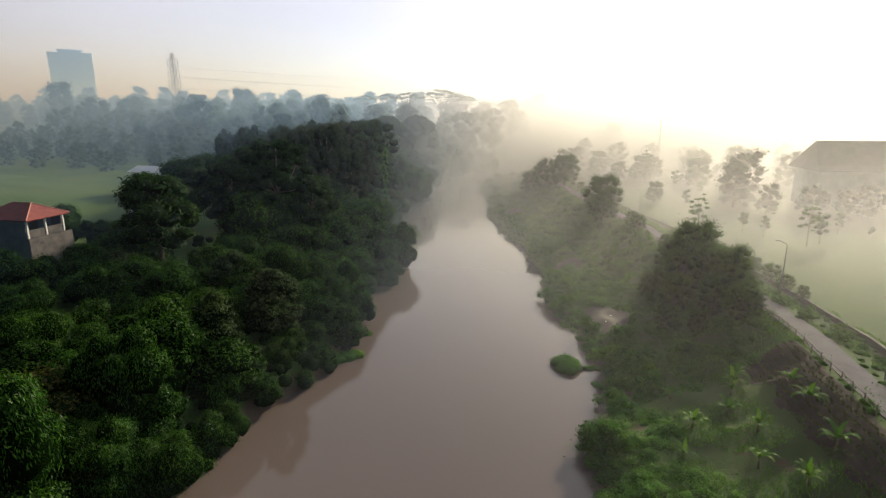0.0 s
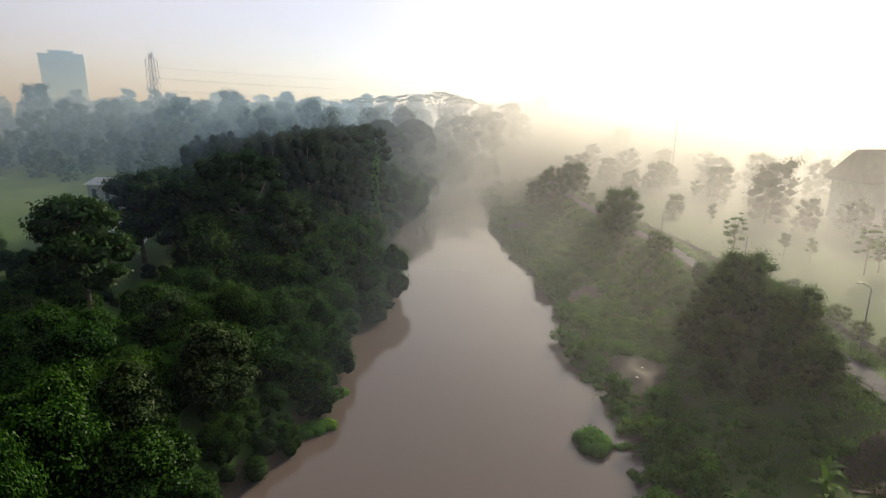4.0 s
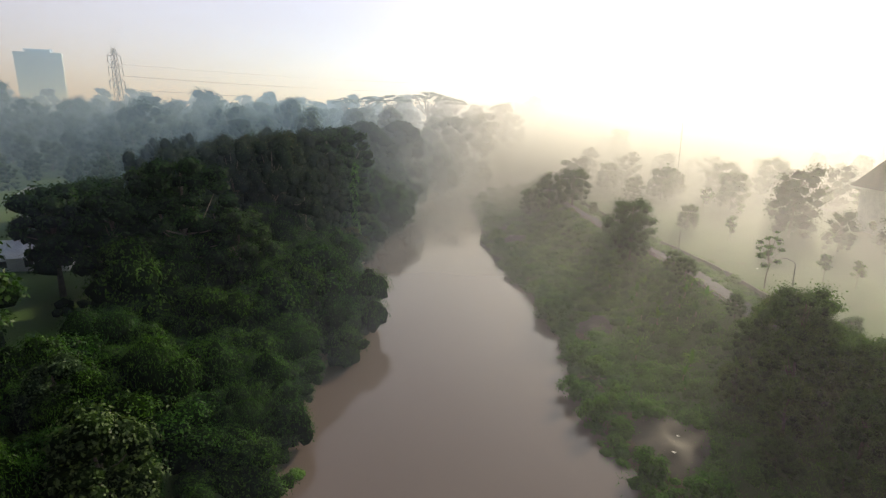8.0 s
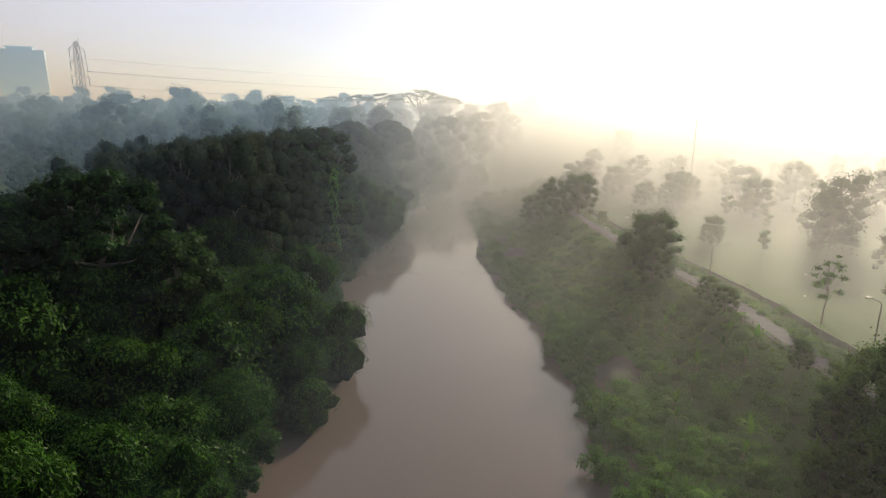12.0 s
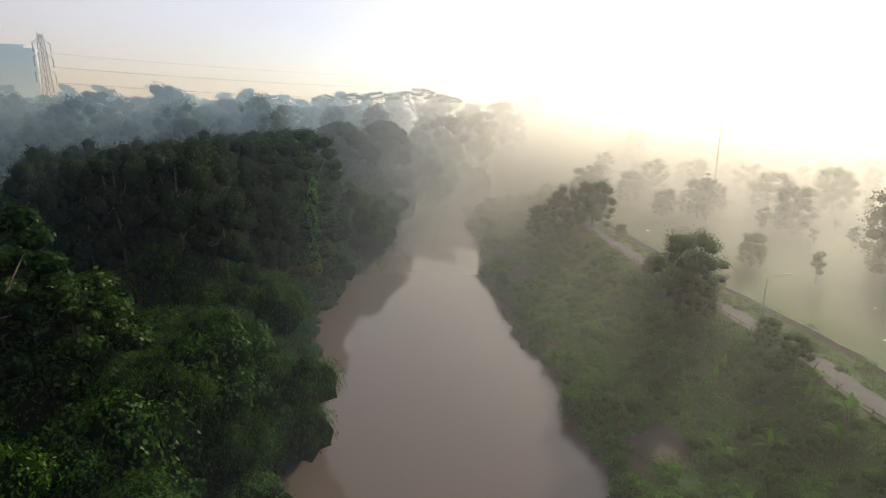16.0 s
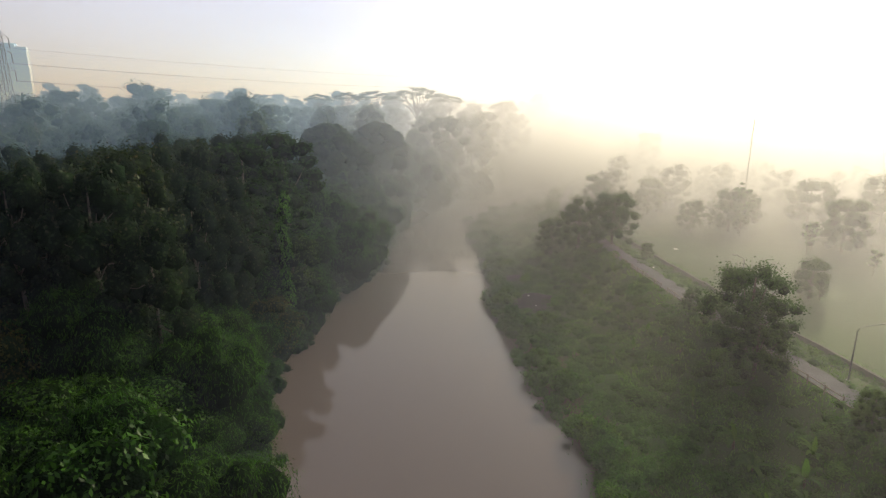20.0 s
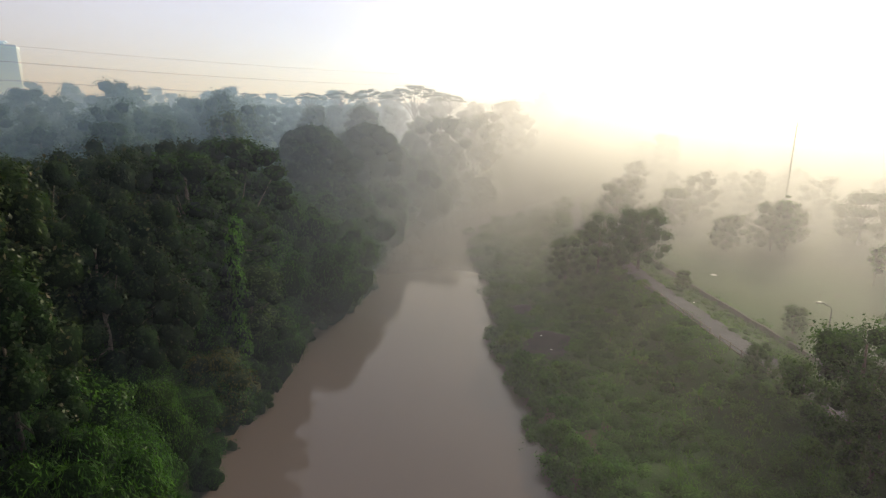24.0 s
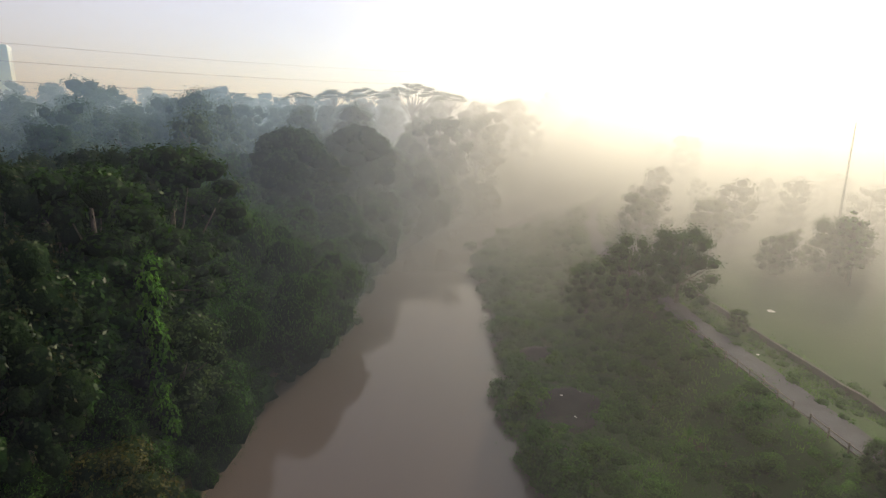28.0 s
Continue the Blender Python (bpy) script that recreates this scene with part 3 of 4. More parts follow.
def banana_kind(seed):
    rng = random.Random(seed)
    plant = tagged(new("banana_plant"), "banana plant with arching torn bright green leaves", "banana plant", "banana plants on the bank")
    verts, faces = [], []
    tube(verts, faces, [(0, 0, -0.3), (0.03, 0, 0.5), (0.05, 0.04, 1.15)], [0.16, 0.12, 0.07], 7)
    link_mesh("stem", verts, faces, STEM, plant, smooth=True)
    count = rng.randint(7, 9)
    for k in range(count):
        a = k * 2.399 + rng.uniform(-0.3, 0.3)
        rise = rng.uniform(0.35, 1.15) if k else 1.45
        length, wide = rng.uniform(2.0, 2.9), rng.uniform(0.22, 0.32)
        p, verts, faces = Vector((0.05, 0.04, 1.05)), [], []
        n = 7
        for i in range(n):
            u = i / (n - 1)
            tilt = rise - (2.1 if k else 0.5) * u * u
            flat = Vector((math.cos(a), math.sin(a), 0))
            step = flat * math.cos(tilt) + Vector((0, 0, math.sin(tilt)))
            side = Vector((-math.sin(a), math.cos(a), 0))
            up = step.cross(side).normalized()
            w = wide * (0.12 if i == 0 else math.sin(math.pi * min(0.97, 0.18 + 0.80 * u)) ** 0.6) * rng.uniform(0.85, 1.1)
            verts += [p + side * w - up * w * -0.25, p, p - side * w - up * w * -0.25]
            p = p + step * length / n
        for i in range(n - 1):
            faces += [(3 * i, 3 * i + 1, 3 * i + 4, 3 * i + 3), (3 * i + 1, 3 * i + 2, 3 * i + 5, 3 * i + 4)]
        link_mesh("leaf", verts, faces, LEAF_BANANA, plant, smooth=True)
    keep("banana", plant)


STEM = solid("banana_stem", (0.09, 0.10, 0.04), (0.16, 0.13, 0.07), 3.0, 0.7)
for seed in (160, 161, 162):
    banana_kind(seed)

# ---------------------------------------------------------------- the left bank
random.seed(7)
for x, y, n, size, tall in ((-46, 88, 0, 1.12, 0.9), (-35, 117, 1, 1.02, 1.0), (-43, 113, 2, 1.05, 1.0), (-29, 121, 2, 0.95, 0.95), (-41, 122, 1, 0.95, 0.95), (-53, 115, 2, 0.95, 1.0), (-50, 122, 0, 1.0, 0.95)):
    put("broad", x, y, size, n=n, tall=tall)
put("pale", -29, 66, 1.0, n=0)
put("pale", -24.5, 74.5, 1.2, n=0)
put("pale", -33, 83, 0.9, n=1)
put("pale", -19.5, 186, 1.5, n=1)
put("pale", -47, 150, 1.1, n=0)
put("dome", -26.5, 266, 1.0, n=0, z=10.5)
put("dome", -15, 287, 0.95, n=1, z=12)
for x, y, s in ((9, 317, 0.62), (25, 338, 0.6), (-19, 232, 0.5), (-15, 249, 0.55), (-24, 218, 0.45), (10, 345, 0.75)):
    put("dome", x, y, s, tall=random.uniform(0.85, 1.0))
put("column", -19.2, 180.5, 1.15, tall=1.35)
put("column", -27, 177, 1.1)
put("column", -24, 186, 1.1)


def near_any(x, y, spots, reach):
    return any((x - a) ** 2 + (y - b) ** 2 < reach * reach for a, b in spots)


teaks = []
for y in np.arange(150, 208, 6.3):
    for x in np.arange(-70, -20, 6.3):
        px, py = x + random.uniform(-1.8, 1.8), y + random.uniform(-1.8, 1.8)
        edge = bank_left(py) - px
        if edge < 8 or (px < -45 and py > 200) or (px < -60 and py < 170):
            continue
        teaks.append((px, py))
        green = px > -28 and py > 172
        ground_z = height(px, py)
        goal = 31.5 - 0.07 * abs(px + 32) + random.uniform(-1.6, 1.2) - (4 if edge < 11 else 0)
        s = (goal - ground_z) / 21.0
        put("broad" if green else "teak", px, py, s * (1.05 if green else 1.0))
for y in np.arange(34, 262, 5.0):  # thickets from the water's edge up the slope
    for d in (0.2, 3.6, 7.6, 12.0, 16.8, 22.0):
        if (y < 44 and d > 16) or (d > 17 and 146 < y < 205) or (d > 21 and y > 205):
            continue
        py = y + random.uniform(-1.6, 1.6)
        px = bank_left(py) - d + random.uniform(-1.2, 1.2)
        if near_any(px, py, ((-62, 87), (-55, 78), (-50, 72)), 8.0):
            continue
        s = random.choice((0.7, 0.85, 1.0, 1.2, 1.4)) * random.uniform(0.9, 1.1) * (0.72 if d < 3 else 1.0)
        if 112 < py < 132 and d < 8:
            s *= 1.25 if d > 3 else 1.3
        if 66 < py < 82 and d < 12:
            s *= 0.6
        put("drying" if random.random() < 0.02 else "mound", px, py, s, tall=random.uniform(0.75, 1.4))
put("drying", -19.5, 172, 1.3)
for x, y in ((-54, 58), (-60, 64), (-53, 66), (-66, 70), (-72, 66), (-60, 72), (-78, 74), (-66, 60), (-50, 84), (-53, 91), (-57, 97), (-64, 100), (-72, 104), (-64, 77), (-58, 77.5), (-53, 79), (-69, 78), (-55, 83), (-55.5, 89), (-47, 73), (-44, 76), (-51, 75), (-45, 82), (-41, 79), (-56, 73), (-49, 87), (-74, 79)):
    put("mound", x, y, random.uniform(0.85, 1.1))
for y in np.arange(206, 336, 7.5):
    for d in (2.0, 9.0, 16.0, 24.0, 33.0, 43.0):
        py = y + random.uniform(-2.5, 2.5)
        px = bank_left(py) - d + random.uniform(-2, 2)
        put("mound", px, py, random.uniform(1.2, 2.0), tall=random.uniform(0.9, 1.5))
fill = []
for _ in range(620):
    y = random.uniform(36, 262)
    d = random.uniform(-0.6, 34) if random.random() < 0.6 else random.uniform(-0.6, 6)
    x, s = bank_left(y) - d, random.uniform(0.8, 1.7)
    if near_any(x, y, ((-64, 87),), 8):
        continue
    fill.append(((x, y, height(x, y) + 0.5 * s), (s, s, s * 0.8)))
# dark leaf and core colours paint in the shade between the mounds
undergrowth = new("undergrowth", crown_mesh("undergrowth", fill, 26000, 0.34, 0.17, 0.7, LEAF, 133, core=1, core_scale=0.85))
tagged(undergrowth, "tangled green undergrowth, darkened for the shade between the thickets", "undergrowth", kind="stuff")

# ---------------------------------------------------------------- the wood behind
HOUSES = ((-62, 87), (-65, 128), (-84, 155), (-56, 79))
for y in np.arange(60, 330, 11):
    for x in np.arange(-190, 40, 11):
        px, py = x + random.uniform(-3, 3), y + random.uniform(-3, 3)
        edge = bank_left(py) - px
        if edge < 30 and not (py > 208 and edge > 24) or (px < -58 and 98 < py < 186) or (px < -120 and py < 98) or near_any(px, py, HOUSES, 9) or near_any(px, py, teaks, 4) or near_any(px, py, ((-46, 88), (-35, 117), (-43, 113)), 6):
            continue
        if px < -48 and py < 98:
            continue
        goal = np.interp(py, (60, 150, 205, 245, 320), (14, 20, 24, 31, 37)) + random.uniform(-5, 2) + (random.uniform(3, 7) if random.random() < 0.2 else 0)
        if edge < 40:
            goal = min(goal, 18 + random.uniform(-3, 3))
        if near_any(px, py, ((-25, 268), (-12, 284)), 13) or (px > -58 and 262 < py):
            continue
        s = max(0.45, (goal - height(px, py)) / 15.0)
        put("far", px, py, min(s, 1.35), tall=1.0 if s < 1.35 else s / 1.35)
put("broad", -69, 244, 0.95, n=0, tall=1.2)
put("broad", -133, 310, 1.2, n=1, tall=0.9)
put("far", -112, 262, 1.5, n=3)
for y in np.arange(335, 640, 27):
    for x in np.arange(-420, 420, 25):
        px, py = x + random.uniform(-7, 7), y + random.uniform(-7, 7)
        if bank_left(min(py, 515)) + 4 > px and bank_left(min(py, 515)) - px < 8 or bank_left(min(py, 515)) < px < bank_right(min(py, 515)) + 6:
            continue
        right = px > bank_left(min(py, 515))
        if right and px < 80 and py < 420:
            continue
        if abs(px) > 0.8 * py + 40 or (right and random.random() < 0.35):
            continue
        goal = (np.interp(px, (-300, -60, 40, 120), (42, 41, 38, 34)) if not right else np.interp(px, (60, 300), (24, 28))) + random.uniform(-5, 3) + (random.uniform(4, 10) if random.random() < 0.18 else 0)
        if py > 480 and not right:
            goal += 4
        if -75 < px < 70 and py < 430:
            goal = min(goal, 39.5 - 0.06 * max(px, 0))
        put("distant", px, py, max(0.5, (goal - height(px, py)) / 19.0))
for x, y, s, top, n in ((-3, 392, 0.95, 48.5, 0), (-26, 398, 0.7, 46.8, 1), (-41, 404, 0.62, 46.2, 0), (-55, 396, 0.5, 45.0, 1), (14, 400, 0.55, 44.5, 1), (46, 430, 0.6, 42.0, 0), (-95, 430, 0.6, 45.5, 1)):
    put("umbrella", x, y, s, n=n, z=top - 29.4 * s)
for k, x in enumerate(range(34, 140, 10)):  # low trees where the skyline sinks into the bright haze
    px, py = x + random.uniform(-4, 4), 556 + 26 * (k % 2)
    put("distant", px, py, (37.5 - 0.05 * (x - 34) + random.uniform(-3, 1.5) - height(px, py)) / 19.0)


# ---------------------------------------------------------------- the right bank
random.seed(11)
GARDEN = (35.5, 44.5, 36, 66)
for x, y, n, size in ((44.5, 97, 1, 1.1), (41, 92, 0, 1.0), (38, 88, 2, 0.72), (45.5, 86, 0, 0.85), (41.5, 82, 2, 0.72), (48, 92, 1, 0.75), (36.5, 95, 0, 0.6), (43, 77, 1, 0.6), (46, 79, 2, 0.5), (38, 79, 0, 0.42), (47, 102, 1, 0.8), (41.5, 101, 2, 0.75), (35, 84, 1, 0.42), (49.2, 106, 0, 0.45), (48.9, 113, 2, 0.4), (48.8, 85, 1, 0.4), (47.5, 131, 0, 0.5), (49, 137, 2, 0.45), (45.5, 163, 1, 0.5), (43.5, 169, 0, 0.4), (46, 155, 1, 1.25), (42.5, 150, 0, 0.9), (45, 212, 1, 1.35), (38, 214, 0, 1.25), (33, 219, 2, 1.0), (48, 222, 2, 0.9),
                      (68, 252, 2, 1.2), (55, 258, 0, 1.2), (79, 227, 2, 1.2), (84, 230, 0, 1.1), (92, 205, 2, 1.3), (70, 228, 0, 0.9), (102, 232, 1, 1.4), (118, 228, 0, 1.5),
                      (48.5, 84, 0, 0.72), (49.2, 88, 2, 0.8), (49.4, 93, 1, 0.75), (49.5, 98, 0, 0.8), (48.0, 80, 2, 0.45), (47.4, 76.5, 1, 0.36), (58.6, 88, 0, 0.34), (58.9, 93, 1, 0.38), (59.2, 99, 2, 0.34), (59.3, 105, 0, 0.4), (58.2, 83, 2, 0.3), (48.8, 201, 2, 0.38), (66, 176, 2, 0.75), (56, 182, 2, 0.45)):
    lane = float(along(ROAD_LINE, y))
    if 40 < y < 205 and abs(x - lane) < 2.8:
        x = lane - 2.9 - random.uniform(0, 0.8)
    elif 57 < x < 60:
        x -= 2.6
    put("bank", x, y, size, n=n)
for x, y, s in ((96, 147, 0.62), (104, 145, 0.55), (112, 148, 0.6), (121, 146, 0.66), (130, 147, 0.6), (88, 152, 0.6), (86, 166, 0.9), (91, 172, 1.1)):
    put("far", x, y, s)
for x, y, s in ((60, 265, 0.78), (79, 262, 0.85), (97, 268, 0.8), (126, 207, 0.8), (112, 262, 0.75), (70, 288, 0.9)):
    put("far", x, y, s * 1.15, tall=0.9)
put("gaunt", 58.5, 128, 0.85)
put("gaunt", 78, 118, 0.8)
put("gaunt", 80, 224, 1.05)
for _ in range(34):
    y = random.uniform(118, 265)
    x = random.uniform(max(62, float(along(ROAD_LINE, y)) + 9), 128)
    put("young", x, y, random.uniform(0.55, 1.3))
for y in np.arange(236, 345, 13):
    for x in np.arange(70, 330, 15):
        px, py = x + random.uniform(-6, 6), y + random.uniform(-6, 6)
        if py < 285 and px < 135 or random.random() < 0.2 or px < float(along(ROAD_LINE, py)) + 8:
            continue
        put("far", px, py, random.uniform(0.35, 0.75))
for x, y in ((28, 62), (27.5, 55), (24.5, 50.5), (35, 62.5), (34, 60.5), (36.2, 64), (38, 53.5), (36.5, 46), (32, 43.5), (31.5, 57), (32.5, 52), (38.5, 57.5), (30.5, 47), (29.5, 72), (33, 74), (36, 105), (34.2, 103), (37.2, 107), (33.5, 100), (39, 99.5),
             (37, 120.5), (38.2, 121.5), (41.5, 122.5), (40, 119.5), (43, 125), (44.5, 121), (36.2, 124), (39.5, 126), (42.2, 118), (45.5, 127), (35, 117), (33, 121), (37, 131), (39, 134), (41, 137), (36, 137.5), (34.5, 133),
             (30.5, 111), (32, 114), (37, 169), (38, 166), (39.2, 162), (36, 172), (35, 176), (33.5, 181), (36.5, 158), (38.5, 155), (35.5, 150), (34, 165), (33, 188), (36, 141)):
    put("banana", x + random.uniform(-0.4, 0.4), y + random.uniform(-0.4, 0.4), random.uniform(0.7, 1.1) * (1.0 if y < 145 else 0.75), lean=random.uniform(-6, 6))
MUD = ((27.5, 91, 5), (28.6, 125.5, 4), (24, 192, 4.5), (23, 209, 3))
weeds = []
for y in np.arange(38, 300, 2.0):
    for d in (0.2, 2.2, 4.6, 7.4, 10.4, 13.6, 17.0, 20.5, 24.0):
        py = y + random.uniform(-1.2, 1.2)
        px = bank_right(py) + d + random.uniform(-1.2, 1.2)
        road = float(along(ROAD_LINE, py)) - ROAD_HALF - 1.3
        if px > road or any((px - a) ** 2 + (py - b) ** 2 < r * r for a, b, r in MUD):
            continue
        if GARDEN[0] - 3 < px < GARDEN[1] + 2 and GARDEN[2] < py < GARDEN[3] or (26 < px < 38 and 40 < py < 62):
            continue
        if random.random() < (0.03 if d < 4 else 0.12):
            continue
        if random.random() < (0.6 if d < 3 else 0.05):
            put("shrub", px, py, random.uniform(0.7, 1.7) if d < 3 else random.uniform(0.5, 1.3), tall=random.uniform(0.8, 1.3))
        for _ in range(3):
            s = random.uniform(0.8, 2.5)
            qx, qy = px + random.uniform(-1.3, 1.3), py + random.uniform(-1.3, 1.3)
            weeds.append(((qx, qy, height(qx, qy) - 0.1 * s), (s, s, s * random.uniform(0.45, 0.75))))
for y in np.arange(40, 290, 2.2):  # along the lane's far side
    for e in (0.2, 1.4, 2.6, 3.8, 5.0, 6.0, -2 * ROAD_HALF - 0.5):
        if random.random() < 0.7:
            py = y + random.uniform(-1.5, 1.5)
            qx, s = float(along(ROAD_LINE, py)) + ROAD_HALF + e + random.uniform(-0.4, 0.4), random.uniform(0.5, 1.35)
            weeds.append(((qx, py, height(qx, py)), (s, s, s * random.uniform(0.5, 0.9))))
            if random.random() < 0.12:
                put("shrub", qx, py, random.uniform(0.4, 0.9))
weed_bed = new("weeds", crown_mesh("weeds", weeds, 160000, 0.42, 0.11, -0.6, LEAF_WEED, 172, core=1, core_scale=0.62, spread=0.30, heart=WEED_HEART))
tagged(weed_bed, "rank green weeds covering the sloping river bank", "weeds", kind="stuff")
islet_clumps = [((x, y, 0.15), (1.35, 1.4, 0.95)) for x, y in ((0, 0), (0.7, 1.1), (-0.7, -0.9), (1.1, -0.2), (-0.9, 1.0), (0.3, 1.9), (0.2, -1.6))]
islet = new("islet", crown_mesh("islet", islet_clumps, 2200, 0.24, 0.08, -0.6, LEAF_WEED, 170, core=2, core_scale=0.9, heart=WEED_HEART))
islet.matrix_basis = pose(17.8, 75.8, 0)
tagged(islet, "small grass-covered islet in the brown river", "islet", "floating plants")
for x, y, s in ((20.9, 75.2, 0.3), (22.0, 75.4, 0.3), (23.0, 75.1, 0.25), (20.8, 70.2, 0.3), (21.2, 91.5, 0.35), (-13.5, 79.5, 0.5), (-15.2, 78.3, 0.7), (17.2, 284, 0.9), (-13, 88, 0.35)):
    clump = copy_thing(islet, pose(x, y, -0.02, 0, 0, random.uniform(0, 360)) @ Matrix.Diagonal((s, s, s * 1.2, 1)))
    clump.name = "water_plant"
    tagged(clump, "low tuft of water plants standing in the river", "water plant")

# grass over the open slope and the verge
verts, faces = [], []
gr = np.random.default_rng(5)
for _ in range(95000):
    y = 38 + 205 * gr.random() ** 1.1
    road = float(along(ROAD_LINE, y))
    x = gr.uniform(float(along(RIGHT_BANK, y)) + 0.8, road + 9)
    if abs(x - road) < ROAD_HALF + 0.25 or (GARDEN[0] < x < GARDEN[1] and GARDEN[2] < y < GARDEN[3]) or any((x - a) ** 2 + (y - b) ** 2 < r * r * 0.8 for a, b, r in MUD):
        continue
    if noise.noise(Vector((x / 5, y / 5, 8))) < -0.12:
        continue
    z, a, s = height(x, y) - 0.03, gr.uniform(0, 6.28), gr.uniform(0.25, 0.7)
    for k in range(2):
        b = a + k * 2.0 + gr.uniform(-0.4, 0.4)
        dx, dy = math.cos(b), math.sin(b)
        n = len(verts)
        verts += [(x - dy * 0.05, y + dx * 0.05, z), (x + dy * 0.05, y - dx * 0.05, z), (x + dx * s * 0.7, y + dy * s * 0.7, z + s * gr.uniform(0.5, 1.0))]
        faces.append((n, n + 1, n + 2))
tagged(link_mesh("grass", verts, faces, GRASS), "lush green grass covering the river bank", "grass", kind="stuff")

# rows of crops in the garden
verts, faces = [], []
for x in np.arange(GARDEN[0], GARDEN[1], 0.75):
    for y in np.arange(GARDEN[2], GARDEN[3], 0.55):
        px, py = x + gr.uniform(-0.12, 0.12) + 0.12 * (y - 50), y + gr.uniform(-0.15, 0.15)
        if gr.random() < 0.12 or px > float(along(ROAD_LINE, py)) - 3.2 or px < 35 + 0.1 * (py - 40):
            continue
        z = height(px, py) + 0.16
        for k in range(7):
            a, s = k * 0.9 + gr.uniform(-0.3, 0.3), gr.uniform(0.28, 0.50)
            c, d, n = math.cos(a), math.sin(a), len(verts)
            verts += [(px, py, z), (px + c * s * 0.5 - d * 0.09, py + d * s * 0.5 + c * 0.09, z + s * 0.7), (px + c * s, py + d * s, z + s * 0.5), (px + c * s * 0.5 + d * 0.09, py + d * s * 0.5 - c * 0.09, z + s * 0.7)]
            faces.append((n, n + 1, n + 2, n + 3))
tagged(link_mesh("crop_rows", verts, faces, CROP), "rows of low brownish crops in tilled soil", "crops", kind="stuff")
SOIL = solid("tilled_soil", (0.026, 0.019, 0.015), (0.048, 0.036, 0.028), 0.8, 0.95, bump=0.8, obj=False)
bed_x, bed_y = np.arange(35, 47, 0.25), np.arange(35.5, 67, 0.5)
bv = []
for y in bed_y:
    for x in bed_x:
        bv.append((x, y, height(x, y) + 0.16 + 0.07 * math.sin((x - 0.12 * (y - 50)) * 2 * math.pi / 0.75)))
n = len(bed_x)
bf = [(j * n + i, j * n + i + 1, (j + 1) * n + i + 1, (j + 1) * n + i) for j in range(len(bed_y) - 1) for i in range(n - 1)
      if 35.2 + 0.1 * (bed_y[j] - 40) + 0.6 * math.sin(bed_y[j]) < bed_x[i] < min(46.5, float(along(ROAD_LINE, bed_y[j])) - 2.9)]
tagged(link_mesh("soil_bed", bv, bf, SOIL, smooth=True), "ridged tilled soil of a riverside garden", "soil", kind="structure")


# ---------------------------------------------------------------- road, fence, wall, lamps
CONCRETE = solid("road_concrete", (0.060, 0.060, 0.070), (0.100, 0.100, 0.114), 0.35, 0.9, bump=0.25, fine=14, obj=False, spec=0.15)
WALL = solid("weathered_wall", (0.045, 0.055, 0.035), (0.10, 0.10, 0.075), 0.7, 0.9, bump=0.4, obj=False)
WOOD = solid("fence_wood", (0.14, 0.12, 0.10), (0.26, 0.22, 0.19), 2.0, 0.8)
STEEL = solid("painted_steel", (0.13, 0.135, 0.14), (0.20, 0.205, 0.21), 1.0, 0.55, 0.0, bump=0.05)
LAMP = solid("lamp_glass", (0.55, 0.55, 0.52), (0.65, 0.65, 0.62), 2.0, 0.2, bump=0.02)


def road_point(y, off):
    a, b = float(along(ROAD_LINE, y - 1.5)), float(along(ROAD_LINE, y + 1.5))
    way = Vector((b - a, 3.0, 0)).normalized()
    return Vector(((a + b) / 2, y, 0)) + Vector((way.y, -way.x, 0)) * off


rv, rf = [], []
road_ys = np.arange(-40, 420, 2.0)
for y in road_ys:
    for off, dz in ((-ROAD_HALF - 0.15, -0.5), (-ROAD_HALF, 0.05), (-ROAD_HALF * 0.4, 0.08), (ROAD_HALF * 0.4, 0.08), (ROAD_HALF, 0.05), (ROAD_HALF + 0.15, -0.5)):
        q = road_point(y, off + 0.3 * wobble(off, y, 2.5, 6.0))
        rv.append((q.x, q.y, ROAD_Z + 0.06 + dz))
for j in range(len(road_ys) - 1):
    rf += [(j * 6 + i, j * 6 + i + 1, j * 6 + i + 7, j * 6 + i + 6) for i in range(5)]
tagged(link_mesh("road", rv, rf, CONCRETE), "narrow wet grey concrete lane along the river", "road", kind="structure")


def lane_strip(points, half, material):
    """A thin paved strip along a few points, laid on the ground."""
    ys, xs2 = [p[1] for p in points], [p[0] for p in points]
    count = 60
    line = [Vector((np.interp(k, np.linspace(0, count, len(points)), xs2), np.interp(k, np.linspace(0, count, len(points)), ys), 0)) for k in range(count + 1)]
    v, f = [], []
    for k, q in enumerate(line):
        way = (line[min(k + 1, count)] - line[max(k - 1, 0)]).normalized()
        for off in (-half, half):
            p = q + Vector((way.y, -way.x, 0)) * (off + 0.15 * wobble(q.x, q.y, 3.0, off))
            v.append((p.x, p.y, height(p.x, p.y) + 0.09))
    f = [(2 * k, 2 * k + 1, 2 * k + 3, 2 * k + 2) for k in range(count)]
    return link_mesh("field_path", v, f, material)


tagged(lane_strip([(121, 196), (118, 215), (116.5, 228), (115, 240), (108, 250), (98, 254), (86, 254), (77, 253.5), (72, 257), (68, 264), (62, 274), (57, 286)], 1.3, CONCRETE), "pale wet path winding across the hazy field", "path", kind="structure")


